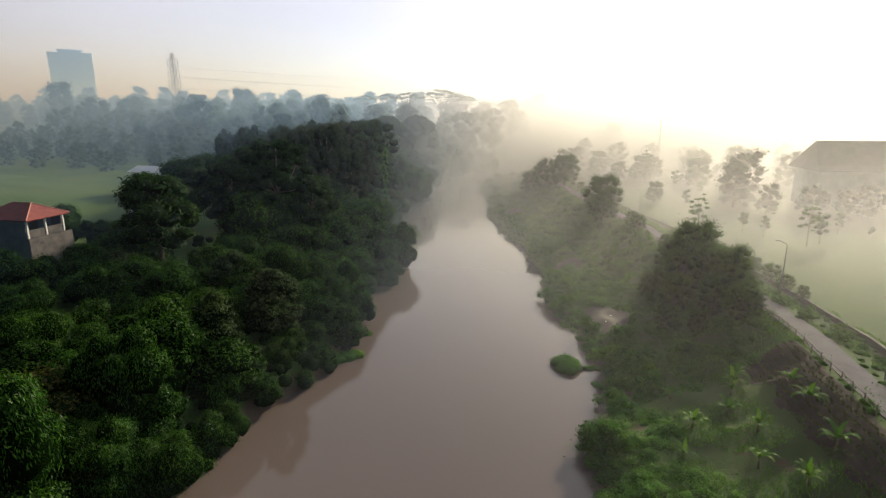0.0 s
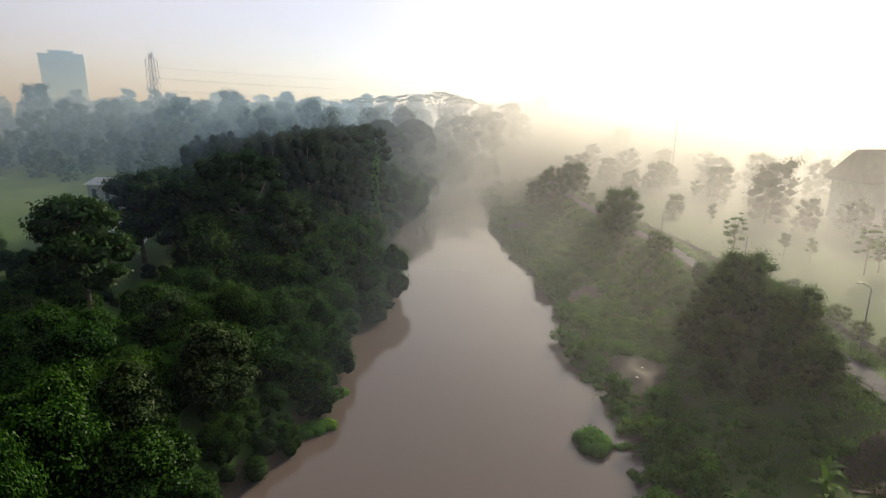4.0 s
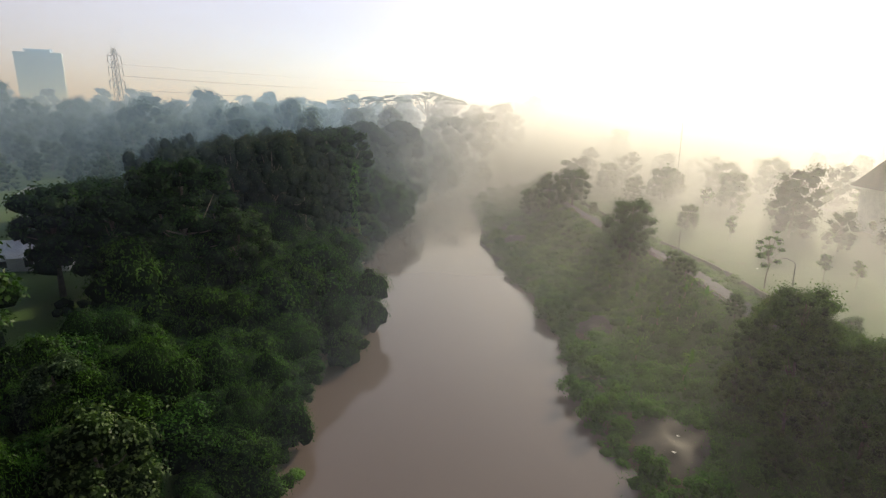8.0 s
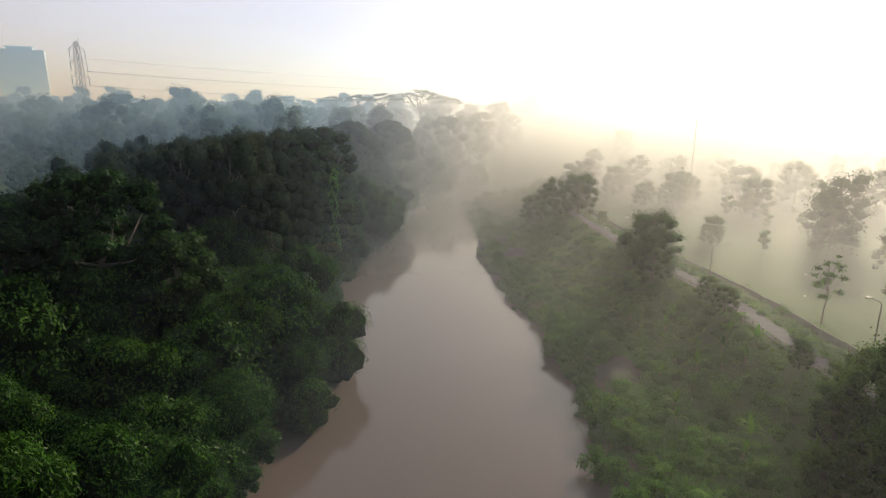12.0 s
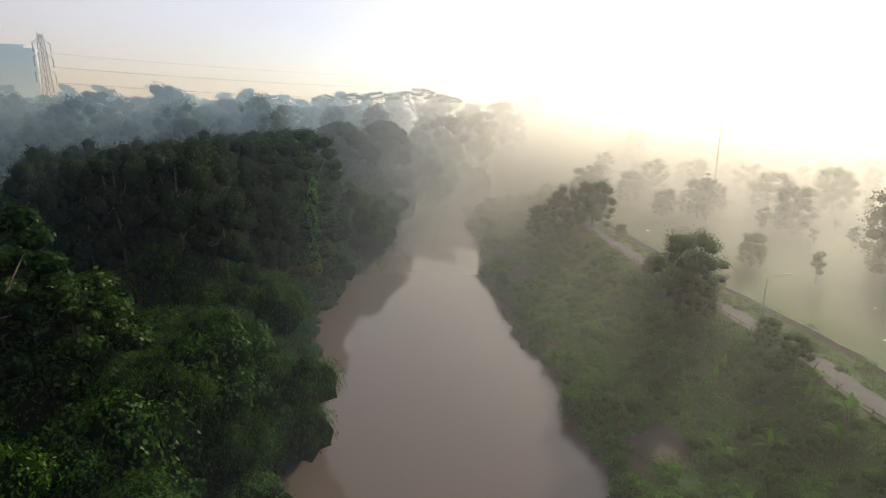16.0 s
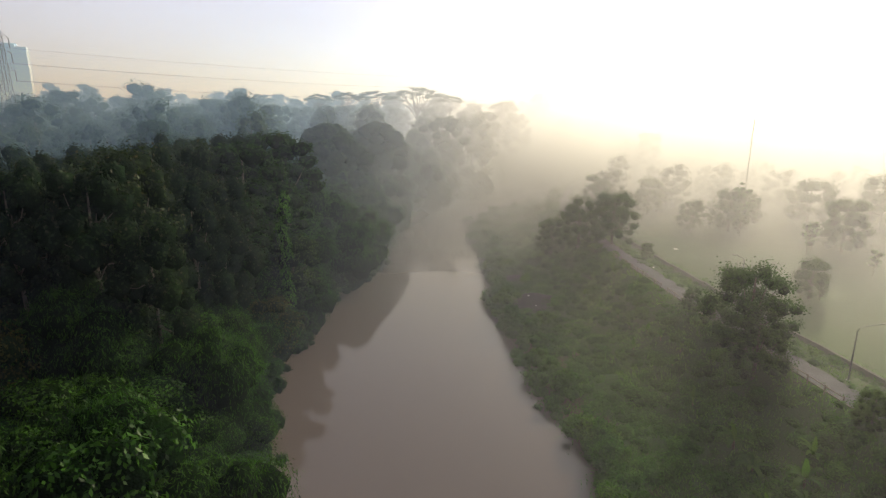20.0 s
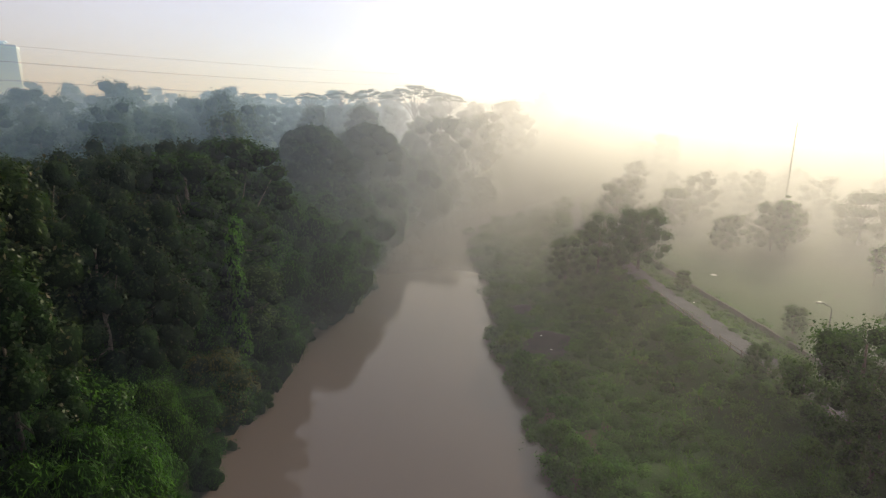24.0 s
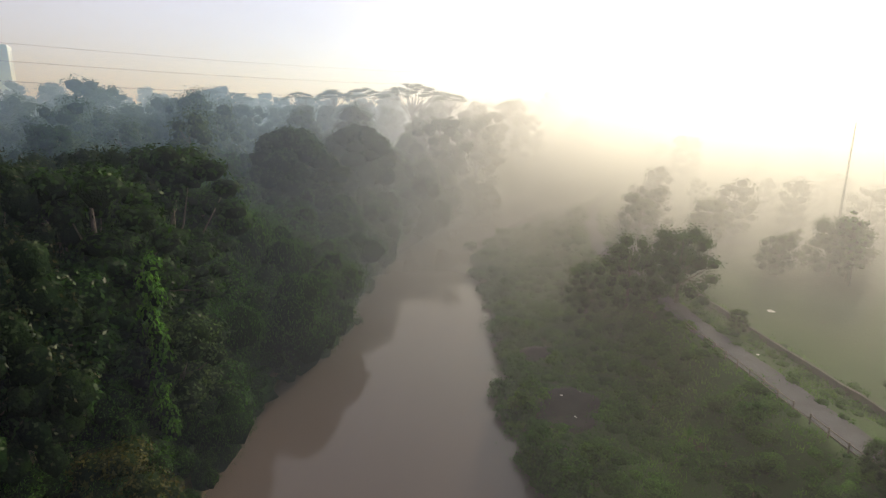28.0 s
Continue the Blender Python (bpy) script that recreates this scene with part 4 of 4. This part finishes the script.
def box(bm, x0, y0, z0, x1, y1, z1, m=None, bevel=0.0):
    made = bmesh.ops.create_cube(bm, size=1.0, matrix=(m or Matrix()) @ Matrix.Translation(((x0 + x1) / 2, (y0 + y1) / 2, (z0 + z1) / 2)) @ Matrix.Diagonal((abs(x1 - x0), abs(y1 - y0), abs(z1 - z0), 1)))
    if bevel:
        bmesh.ops.bevel(bm, geom=list({e for v in made["verts"] for e in v.link_edges}), offset=bevel, segments=1, affect="EDGES")


def boxes(*sizes, bevel=0.0):
    bm = bmesh.new()
    for s in sizes:
        box(bm, *s, bevel=bevel)
    return bm


# low wall between the lane and the field
wall = tagged(new("field_wall"), "low weathered dark wall overgrown at the field's edge", "wall", kind="structure")
wv, wf = [], []
wall_ys = np.arange(20, 330, 3.0)
for y in wall_ys:
    for off, z in ((5.0, ROAD_Z - 1.2), (5.0, ROAD_Z + 0.2), (5.35, ROAD_Z + 0.2), (5.35, ROAD_Z - 1.2)):
        q = road_point(y, off + ROAD_HALF)
        wv.append((q.x, q.y, z + (0.25 * wobble(q.x, q.y, 4.0) if z > ROAD_Z else 0)))
for j in range(len(wall_ys) - 1):
    wf += [(j * 4 + i, j * 4 + i + 1, j * 4 + i + 5, j * 4 + i + 4) for i in range(3)]
link_mesh("coping_wall", wv, wf, WALL, wall)

fence = tagged(new("roadside_fence"), "weathered post and rail fence beside the lane", "fence")
post_bm = boxes((-0.06, -0.06, -0.4, 0.06, 0.06, 1.15), bevel=0.012)
post_me = bpy.data.meshes.new("post")
post_bm.to_mesh(post_me)
post_bm.free()
post_me.materials.append(WOOD)
rail_bm = boxes((-0.03, 0.0, -0.05, 0.03, 1.0, 0.05), bevel=0.01)
rail_me = bpy.data.meshes.new("rail")
rail_bm.to_mesh(rail_me)
rail_bm.free()
rail_me.materials.append(WOOD)
fence_ys = list(np.arange(48, 204, 2.4))
spots = [road_point(y, -ROAD_HALF - 0.55) for y in fence_ys]
for i, q in enumerate(spots):
    z = max(height(q.x, q.y), ROAD_Z - 0.5)
    ob = new("post", post_me)
    ob.parent, ob.matrix_basis = fence, pose(q.x, q.y, z, random.uniform(-3, 3), random.uniform(-3, 3), 0)
    if i + 1 < len(spots):
        way = spots[i + 1] - q
        z2 = max(height(spots[i + 1].x, spots[i + 1].y), ROAD_Z - 0.5)
        for h in (0.45, 0.95):
            if random.random() < 0.05:
                continue
            ob = new("rail", rail_me)
            ob.parent = fence
            ob.matrix_basis = pose(q.x, q.y, z + h, math.degrees(math.atan2(z2 - z, way.length)), 0, math.degrees(math.atan2(-way.x, way.y))) @ Matrix.Diagonal((1, way.length, 1, 1))


def street_lamp(high, reach, label):
    lamp = tagged(new("street_lamp"), label, "street lamp", "street lamps along the lane")
    v, f = [], []
    tube(v, f, [(0, 0, -0.5), (0, 0, high * 0.5), (0, 0, high - 0.5)], [0.11, 0.085, 0.06], 8)
    link_mesh("pole", v, f, STEEL, lamp, smooth=True)
    v, f = [], []
    tube(v, f, [(0, 0, high - 0.55), (-0.25, 0, high - 0.15), (-0.8, 0, high + 0.05), (-reach + 0.5, 0, high + 0.3)], [0.06, 0.05, 0.045, 0.04], 8)
    link_mesh("arm", v, f, STEEL, lamp, smooth=True)
    head = part("lamp_head", boxes((-reach - 0.2, -0.13, high + 0.26, -reach + 0.55, 0.13, high + 0.38), bevel=0.04), STEEL, lamp, "flat grey lamp head")
    part("lens", boxes((-reach - 0.1, -0.1, high + 0.23, -reach + 0.4, 0.1, high + 0.26), bevel=0.008), LAMP, head)
    part("base_plate", boxes((-0.2, -0.2, -0.1, 0.2, 0.2, 0.06), bevel=0.02), STEEL, lamp)
    return lamp


lamp = street_lamp(9.2, 1.7, "tall grey street lamp with a curved arm beside the lane")
lamp.matrix_basis = pose(51.4, 82, height(51.4, 82), 0, 0, 0)
for y in (56, 110, 166):
    q = road_point(y, ROAD_HALF + 0.7)
    copy_thing(lamp, pose(q.x, q.y, height(q.x, q.y), 0, 0, random.uniform(-5, 5)))
low = street_lamp(6.4, 3.2, "grey street lamp with an arm reaching over the field")
low.matrix_basis = pose(51.4, 147, height(51.4, 147), 0, 0, 180)

# bare muddy shore
MUDDY = solid("river_mud", (0.022, 0.017, 0.014), (0.048, 0.038, 0.031), 0.5, 0.8, bump=0.7, obj=False, spec=0.3)


def mud_patch(a, b, r):
    """A ragged patch of bare mud that follows the ground."""
    v, f, rings, spokes = [], [], 7, 26
    for i in range(rings):
        for k in range(spokes):
            w = 2 * math.pi * k / spokes
            q = r * (i / (rings - 1)) * (1.0 + 0.35 * wobble(math.cos(w) * 3, math.sin(w) * 3, 1.3, a))
            x, y = a + math.cos(w) * q * 0.9, b + math.sin(w) * q * 1.25
            v.append((x, y, max(height(x, y), 0.0) + 0.10 - 0.16 * (i == rings - 1)))
    for i in range(rings - 1):
        f += [(i * spokes + k, i * spokes + (k + 1) % spokes, (i + 1) * spokes + (k + 1) % spokes, (i + 1) * spokes + k) for k in range(spokes)]
    return tagged(link_mesh("mud_bank", v, f, MUDDY, smooth=True), "bare brown mud with scattered stones beside the water", "mud", kind="structure")


for a, b, r in MUD:
    mud_patch(a, b, r)
# litter and stones on the muddy shore
STONE = solid("pale_stone", (0.16, 0.14, 0.12), (0.30, 0.27, 0.24), 3.0, 0.9)
PLASTIC = solid("pale_litter", (0.55, 0.54, 0.52), (0.75, 0.74, 0.72), 3.0, 0.5)
verts, faces = [], []
bv0, bf0 = BALLS[1]
for a, b, r in MUD:
    for _ in range(60):
        x, y, s = a + gr.normal() * r * 0.4, b + gr.normal() * r * 0.4, gr.uniform(0.05, 0.15)
        n = len(verts)
        verts += (np.array([x, y, height(x, y) + s * 0.2]) + bv0 * np.array([s, s * gr.uniform(0.6, 1.3), s * 0.5]) * gr.uniform(0.75, 1.2, (len(bv0), 1))).tolist()
        faces += [tuple(i + n for i in q) for q in bf0]
tagged(link_mesh("shore_stones", verts, faces, STONE), "scattered pale stones and litter on the mud", "stones", kind="stuff")
sheet_bm = bmesh.new()
bmesh.ops.create_grid(sheet_bm, x_segments=4, y_segments=3, size=0.5)
for v in sheet_bm.verts:
    v.co.z = 0.12 + 0.1 * noise.noise(v.co * 2.3)
bmesh.ops.solidify(sheet_bm, geom=sheet_bm.faces[:], thickness=0.02)
bag = part("plastic_sheet", sheet_bm, PLASTIC)
tagged(bag, "crumpled pale plastic sheet lying on the ground", "litter", "litter")
bag.matrix_basis = pose(58.5, 209.6, height(58.5, 209.6) + 0.02)
for x, y in ((47.2, 193), (52.5, 181.5), (51, 178), (24.5, 190), (23.6, 194), (29, 92), (27, 88.5), (72, 152), (64, 140)):
    copy_thing(bag, pose(x, y, height(x, y) + 0.05, 0, 0, random.uniform(0, 360)) @ Matrix.Diagonal((0.4, 0.3, 0.6, 1)))


# ---------------------------------------------------------------- buildings
ROOF_RED = solid("red_roof_tile", (0.11, 0.017, 0.015), (0.19, 0.030, 0.024), 1.2, 0.75, bump=0.4)
PLASTER_BLUE = solid("blue_grey_plaster", (0.07, 0.105, 0.155), (0.11, 0.15, 0.20), 0.6, 0.85)
# stained grey, and darkened further for shade that the sun leaves out here
PLASTER_GREY = solid("stained_shaded_plaster", (0.055, 0.053, 0.056), (0.12, 0.112, 0.112), 0.7, 0.9)
PLASTER_WHITE = solid("white_plaster", (0.62, 0.62, 0.62), (0.80, 0.80, 0.78), 0.5, 0.8)
DARK = solid("dark_opening", (0.015, 0.016, 0.018), (0.03, 0.03, 0.033), 1.0, 0.5)
METAL_ROOF = solid("blue_white_metal_roof", (0.45, 0.52, 0.62), (0.62, 0.68, 0.76), 0.5, 0.4, 0.2)
ROOF_DARK = solid("dark_roof_tile", (0.07, 0.055, 0.045), (0.13, 0.10, 0.08), 0.5, 0.8)


def hip_roof(w, d, z, rise, over, ridge):
    bm = bmesh.new()
    a, b = w / 2 + over, d / 2 + over
    e = [bm.verts.new(p) for p in ((-a, -b, z), (a, -b, z), (a, b, z), (-a, b, z))]
    u = [bm.verts.new(p) for p in ((-a, -b, z - 0.18), (a, -b, z - 0.18), (a, b, z - 0.18), (-a, b, z - 0.18))]
    r = [bm.verts.new((-ridge / 2, 0, z + rise)), bm.verts.new((ridge / 2, 0, z + rise))]
    for f in ((e[0], e[1], r[1], r[0]), (e[1], e[2], r[1]), (e[2], e[3], r[0], r[1]), (e[3], e[0], r[0]), u[::-1]):
        bm.faces.new(f)
    for i in range(4):
        bm.faces.new((u[i], u[(i + 1) % 4], e[(i + 1) % 4], e[i]))
    return bm


def ridge_caps(w, d, z, rise, over, ridge, material, parent):
    a, b = w / 2 + over, d / 2 + over
    for p, q in (((-ridge / 2, 0, z + rise), (ridge / 2, 0, z + rise)), ((ridge / 2, 0, z + rise), (a, -b, z)), ((ridge / 2, 0, z + rise), (a, b, z)), ((-ridge / 2, 0, z + rise), (-a, -b, z)), ((-ridge / 2, 0, z + rise), (-a, b, z))):
        v, f = [], []
        tube(v, f, [p, q], [0.1, 0.1], 6)
        link_mesh("ridge_cap", v, f, material, parent)


# house with the red hipped roof and an open upper gallery
house = tagged(new("house"), "two-storey blue-grey house with a red hipped roof and open gallery", "house")
house.matrix_basis = pose(-66.1, 87.8, 11.0, 0, 0, -12)
part("lower_wall", boxes((-5.4, -3.35, -2.0, 2.6, 3.35, 6.2)), PLASTER_BLUE, house)
part("side_wall", boxes((2.6, -3.3, -2.0, 2.72, 4.6, 6.1)), PLASTER_GREY, house, "stained grey plaster wall with shade put into its colour")
part("upper_wall", boxes((-5.4, -3.35, 6.2, 2.3, -3.1, 9.2), (-5.4, 3.1, 6.2, 2.3, 3.35, 9.2), (-5.4, -3.1, 6.2, -5.15, 3.1, 9.2), (0.2, -3.1, 6.2, 0.4, 3.1, 9.2)), PLASTER_BLUE, house)
part("gallery_floor", boxes((-5.15, -3.1, 6.2, 2.7, 3.1, 6.35)), PLASTER_GREY, house)
for y in (-3.22, 0.0, 3.22):
    part("column", boxes((2.45, y - 0.13, 6.2, 2.71, y + 0.13, 9.0), bevel=0.015), PLASTER_WHITE, house, "white gallery column")
part("gallery_beam", boxes((2.45, -3.35, 8.98, 2.74, 3.35, 9.18)), PLASTER_WHITE, house)
part("parapet", boxes((2.5, -3.08, 6.36, 2.62, 3.08, 7.45)), PLASTER_GREY, house)
part("doorway", boxes((0.4, -0.6, 6.4, 0.44, 0.6, 8.4)), DARK, house)
part("vent", boxes((2.70, -1.6, 5.0, 2.74, -0.9, 5.35)), DARK, house)
part("roof", hip_roof(8.4, 6.7, 9.2, 2.0, 0.6, 3.6), ROOF_RED, house, "dark red clay tile roof").location = (-1.3, 0, 0)
caps_before = set(house.children)
ridge_caps(8.4, 6.7, 9.22, 2.0, 0.6, 3.6, solid("pale_ridge_tile", (0.28, 0.12, 0.09), (0.36, 0.17, 0.13), 2.0), house)
for ob in set(house.children) - caps_before:
    ob.location = (-1.3, 0, 0)


def gable_shed(x, y, z, turn, w, d, high, rise, wall_mat, roof_mat, label, windows=2):
    shed = tagged(new("house"), label, "house")
    shed.matrix_basis = pose(x, y, z, 0, 0, turn)
    bm = boxes((-w / 2, -d / 2, -1.5, w / 2, d / 2, high))
    part("wall", bm, wall_mat, shed)
    for s in (-1, 1):
        bm = bmesh.new()
        a = [bm.verts.new(p) for p in ((-w / 2 - 0.5, s * (d / 2 + 0.6), high - 0.15), (w / 2 + 0.5, s * (d / 2 + 0.6), high - 0.15), (w / 2 + 0.5, 0, high + rise), (-w / 2 - 0.5, 0, high + rise))]
        face = bm.faces.new(a)
        bmesh.ops.solidify(bm, geom=[face], thickness=0.1)
        part("roof_slope", bm, roof_mat, shed)
    for s in (-1, 1):
        bm = bmesh.new()
        bm.faces.new([bm.verts.new(p) for p in ((s * w / 2, -d / 2, high), (s * w / 2, d / 2, high), (s * w / 2, 0, high + rise - 0.1))])
        part("gable", bm, wall_mat, shed)
    for k in range(windows):
        xk = -w / 2 + w * (k + 0.5) / windows
        win = part("window", boxes((xk - 0.6, -d / 2 - 0.03, high * 0.45, xk + 0.6, -d / 2 + 0.02, high * 0.8)), DARK, shed)
        part("sill", boxes((xk - 0.7, -d / 2 - 0.12, high * 0.45 - 0.1, xk + 0.7, -d / 2 + 0.0, high * 0.45)), PLASTER_WHITE, win)
    return shed


gable_shed(-65, 128, 11.2, 15, 11, 8, 3.2, 2.0, PLASTER_WHITE, METAL_ROOF, "low white house with a pale blue metal roof among trees", 3)
gable_shed(-80, 156, 13.6, -12, 11, 7, 6.4, 1.2, PLASTER_WHITE, METAL_ROOF, "tall white walled house with a pale metal roof behind trees", 3)

# large building across the field
hall = tagged(new("hall"), "large white hall with a broad dark roof across the hazy field", "building")
hall.matrix_basis = pose(127, 167, 8, 0, 0, -4)
part("wall", boxes((-19, -7, -1, 19, 7, 11.2)), PLASTER_WHITE, hall, "white plaster wall")
part("roof", hip_roof(38, 14, 11.6, 8.0, 1.6, 36), ROOF_DARK, hall, "broad dark tiled roof")
part("eaves_board", boxes((-20.7, -8.7, 11.0, 20.7, -8.5, 11.5), (-20.7, -8.5, 11.0, -20.5, 8.5, 11.5)), PLASTER_WHITE, hall)
for k in range(9):
    xk = -16.5 + k * 4.1
    win = part("window", boxes((xk - 1.1, -7.04, 2.0, xk + 1.1, -6.98, 5.0)), DARK, hall)
    part("frame", boxes((xk - 1.2, -7.1, 1.9, xk - 1.1, -7.0, 5.1), (xk + 1.1, -7.1, 1.9, xk + 1.2, -7.0, 5.1), (xk - 1.2, -7.1, 5.0, xk + 1.2, -7.0, 5.1), (xk - 1.2, -7.1, 1.9, xk + 1.2, -7.0, 2.0)), PLASTER_WHITE, win)

# tower block on the skyline
# both colours made pale and blue, so part of the haze is painted on
HAZED_GLASS = solid("hazed_tower_glass", (0.40, 0.50, 0.64), (0.46, 0.56, 0.70), 0.05, 0.35, bump=0.02)
HAZED_FACADE = solid("hazed_tower_facade", (0.44, 0.62, 0.90), (0.52, 0.70, 0.94), 0.03, 0.6, bump=0.02)
tower = tagged(new("apartment_tower"), "pale blue-grey high-rise tower dimmed by haze", "tower block")
tower.matrix_basis = pose(-540, 850, 20, 0, 0, 30)
TOWER_W, TOWER_D, TOWER_H = 53.0, 40.0, 91.0
part("body", boxes((-TOWER_W / 2, -TOWER_D / 2, -10, TOWER_W / 2, TOWER_D / 2, TOWER_H)), HAZED_FACADE, tower)
part("parapet", boxes((-TOWER_W / 2 - 0.5, -TOWER_D / 2 - 0.5, TOWER_H - 2.5, TOWER_W / 2 + 0.5, TOWER_D / 2 + 0.5, TOWER_H + 0.6)), HAZED_FACADE, tower)
part("plant_room", boxes((-14, -9, TOWER_H, 14, 9, TOWER_H + 4.5)), HAZED_FACADE, tower)
part("roof_slab", boxes((-16.5, -11, TOWER_H + 4.5, 16.5, 11, TOWER_H + 5.4)), HAZED_FACADE, tower)
def window_mesh(w):
    me = bpy.data.meshes.new("window")
    bm = boxes((-w / 2, -0.25, -1.0, w / 2, 0.02, 1.0), (-w / 2 - 0.15, -0.4, -1.2, w / 2 + 0.15, 0.0, -1.0))
    bm.to_mesh(me)
    bm.free()
    me.materials.append(HAZED_GLASS)
    return me
WIN = window_mesh(2.6)
for floor in range(9, 26):
    z = 3.5 * floor - 1.0
    for k in range(11):
        ob = new("window", WIN)
        ob.parent, ob.matrix_basis = tower, pose(-TOWER_W / 2 + 4 + k * 4.5, -TOWER_D / 2, z)
    for k in range(7):
        ob = new("window", WIN)
        ob.parent, ob.matrix_basis = tower, pose(TOWER_W / 2, -TOWER_D / 2 + 4 + k * 5.4, z, 0, 0, 90)


# ---------------------------------------------------------------- power line
def strut(v, f, a, b, r=0.045):
    tube(v, f, [a, b], [r, r], 4)


def pylon(x, y, z, high, turn, label):
    """A lattice tower with three pairs of cross-arms."""
    tower_ob = tagged(new("pylon"), label, "pylon", "power line")
    tower_ob.matrix_basis = pose(x, y, z, 0, 0, turn)
    half = lambda h: float(np.interp(h / high, (0, 0.55, 0.9, 1.0), (2.3, 1.15, 0.8, 0.55)))
    levels = [high * q for q in (0, 0.14, 0.27, 0.38, 0.48, 0.57, 0.65, 0.72, 0.79, 0.85, 0.91, 1.0)]
    corners = ((-1, -1), (1, -1), (1, 1), (-1, 1))
    for cx, cy in corners:
        v, f = [], []
        tube(v, f, [(cx * half(a), cy * half(a), a) for a in levels], [0.085] * len(levels), 4)
        link_mesh("leg", v, f, STEEL, tower_ob)
    for i in range(4):
        (ax, ay), (bx, by) = corners[i], corners[(i + 1) % 4]
        for a, b in zip(levels, levels[1:]):
            ha, hb = half(a), half(b)
            for p, q in (((ax * ha, ay * ha, a), (bx * hb, by * hb, b)), ((bx * ha, by * ha, a), (ax * hb, ay * hb, b)), ((ax * hb, ay * hb, b), (bx * hb, by * hb, b))):
                v, f = [], []
                strut(v, f, p, q)
                link_mesh("brace", v, f, STEEL, tower_ob)
    tips = []
    for q, reach in ((0.69, 3.3), (0.815, 3.1), (0.925, 2.9)):
        for s in (-1, 1):
            h = high * q
            v, f = [], []
            w = half(h)
            for yy in (-w, w):
                strut(v, f, (s * w, yy, h), (s * reach, 0, h + 0.3))
                strut(v, f, (s * w, yy, h + 1.6), (s * reach, 0, h + 0.3))
            arm = link_mesh("cross_arm", v, f, STEEL, tower_ob)
            v, f = [], []
            tube(v, f, [(s * reach, 0, h + 0.3), (s * reach, 0, h - 2.7)], [0.14, 0.14], 6)
            link_mesh("insulator", v, f, STEEL, arm)
            tips.append(tower_ob.matrix_basis @ Vector((s * reach, 0, h - 2.7)))
    for s in (-1, 1):
        v, f = [], []
        strut(v, f, (s * 0.5, 0, high), (s * 1.6, 0, high + 1.8))
        link_mesh("earth_peak", v, f, STEEL, tower_ob)
    return tips


CABLE = solid("cable", (0.10, 0.10, 0.11), (0.16, 0.16, 0.17), 1.0, 0.5, 0.5)
near_tips = pylon(-126.5, 273, 20, 41, 65, "grey steel lattice pylon carrying power lines over the wood")
far_tips = pylon(196, 581, 14, 62, -45, "tall lattice pylon faint in the bright haze")
pylon(80, 600, 18, 41, -35, "hazy steel lattice pylon on the skyline")
for start, end, sag in ((near_tips, far_tips, 7.0),):
    for a, b in zip(start, end):
        v, f = [], []
        line = [a.lerp(b, i / 24) - Vector((0, 0, sag * 4 * (i / 24) * (1 - i / 24))) for i in range(25)]
        tube(v, f, line, [0.028] * 25, 5)
        tagged(link_mesh("power_cable", v, f, CABLE), "thin dark sagging power cable between pylons", "cable", "power line")


def mast(x, y, z, high, girth, label):
    ob = tagged(new("mast"), label, "mast")
    ob.matrix_basis = pose(x, y, z)
    for k in range(3):
        v, f = [], []
        a = k * 2.094
        strut(v, f, (math.cos(a) * girth, math.sin(a) * girth, -1), (math.cos(a) * girth * 0.6, math.sin(a) * girth * 0.6, high), girth * 0.18)
        link_mesh("leg", v, f, STEEL, ob)
    v, f = [], []
    steps = int(high / (girth * 3))
    zigzag = [(math.cos(i * 2.094) * girth * (1 - 0.4 * i / steps), math.sin(i * 2.094) * girth * (1 - 0.4 * i / steps), high * i / steps) for i in range(steps + 1)]
    tube(v, f, zigzag, [girth * 0.12] * len(zigzag), 4)
    link_mesh("bracing", v, f, STEEL, ob)


mast(91, 243, 8.3, 27, 0.22, "thin tall radio mast rising out of the haze")
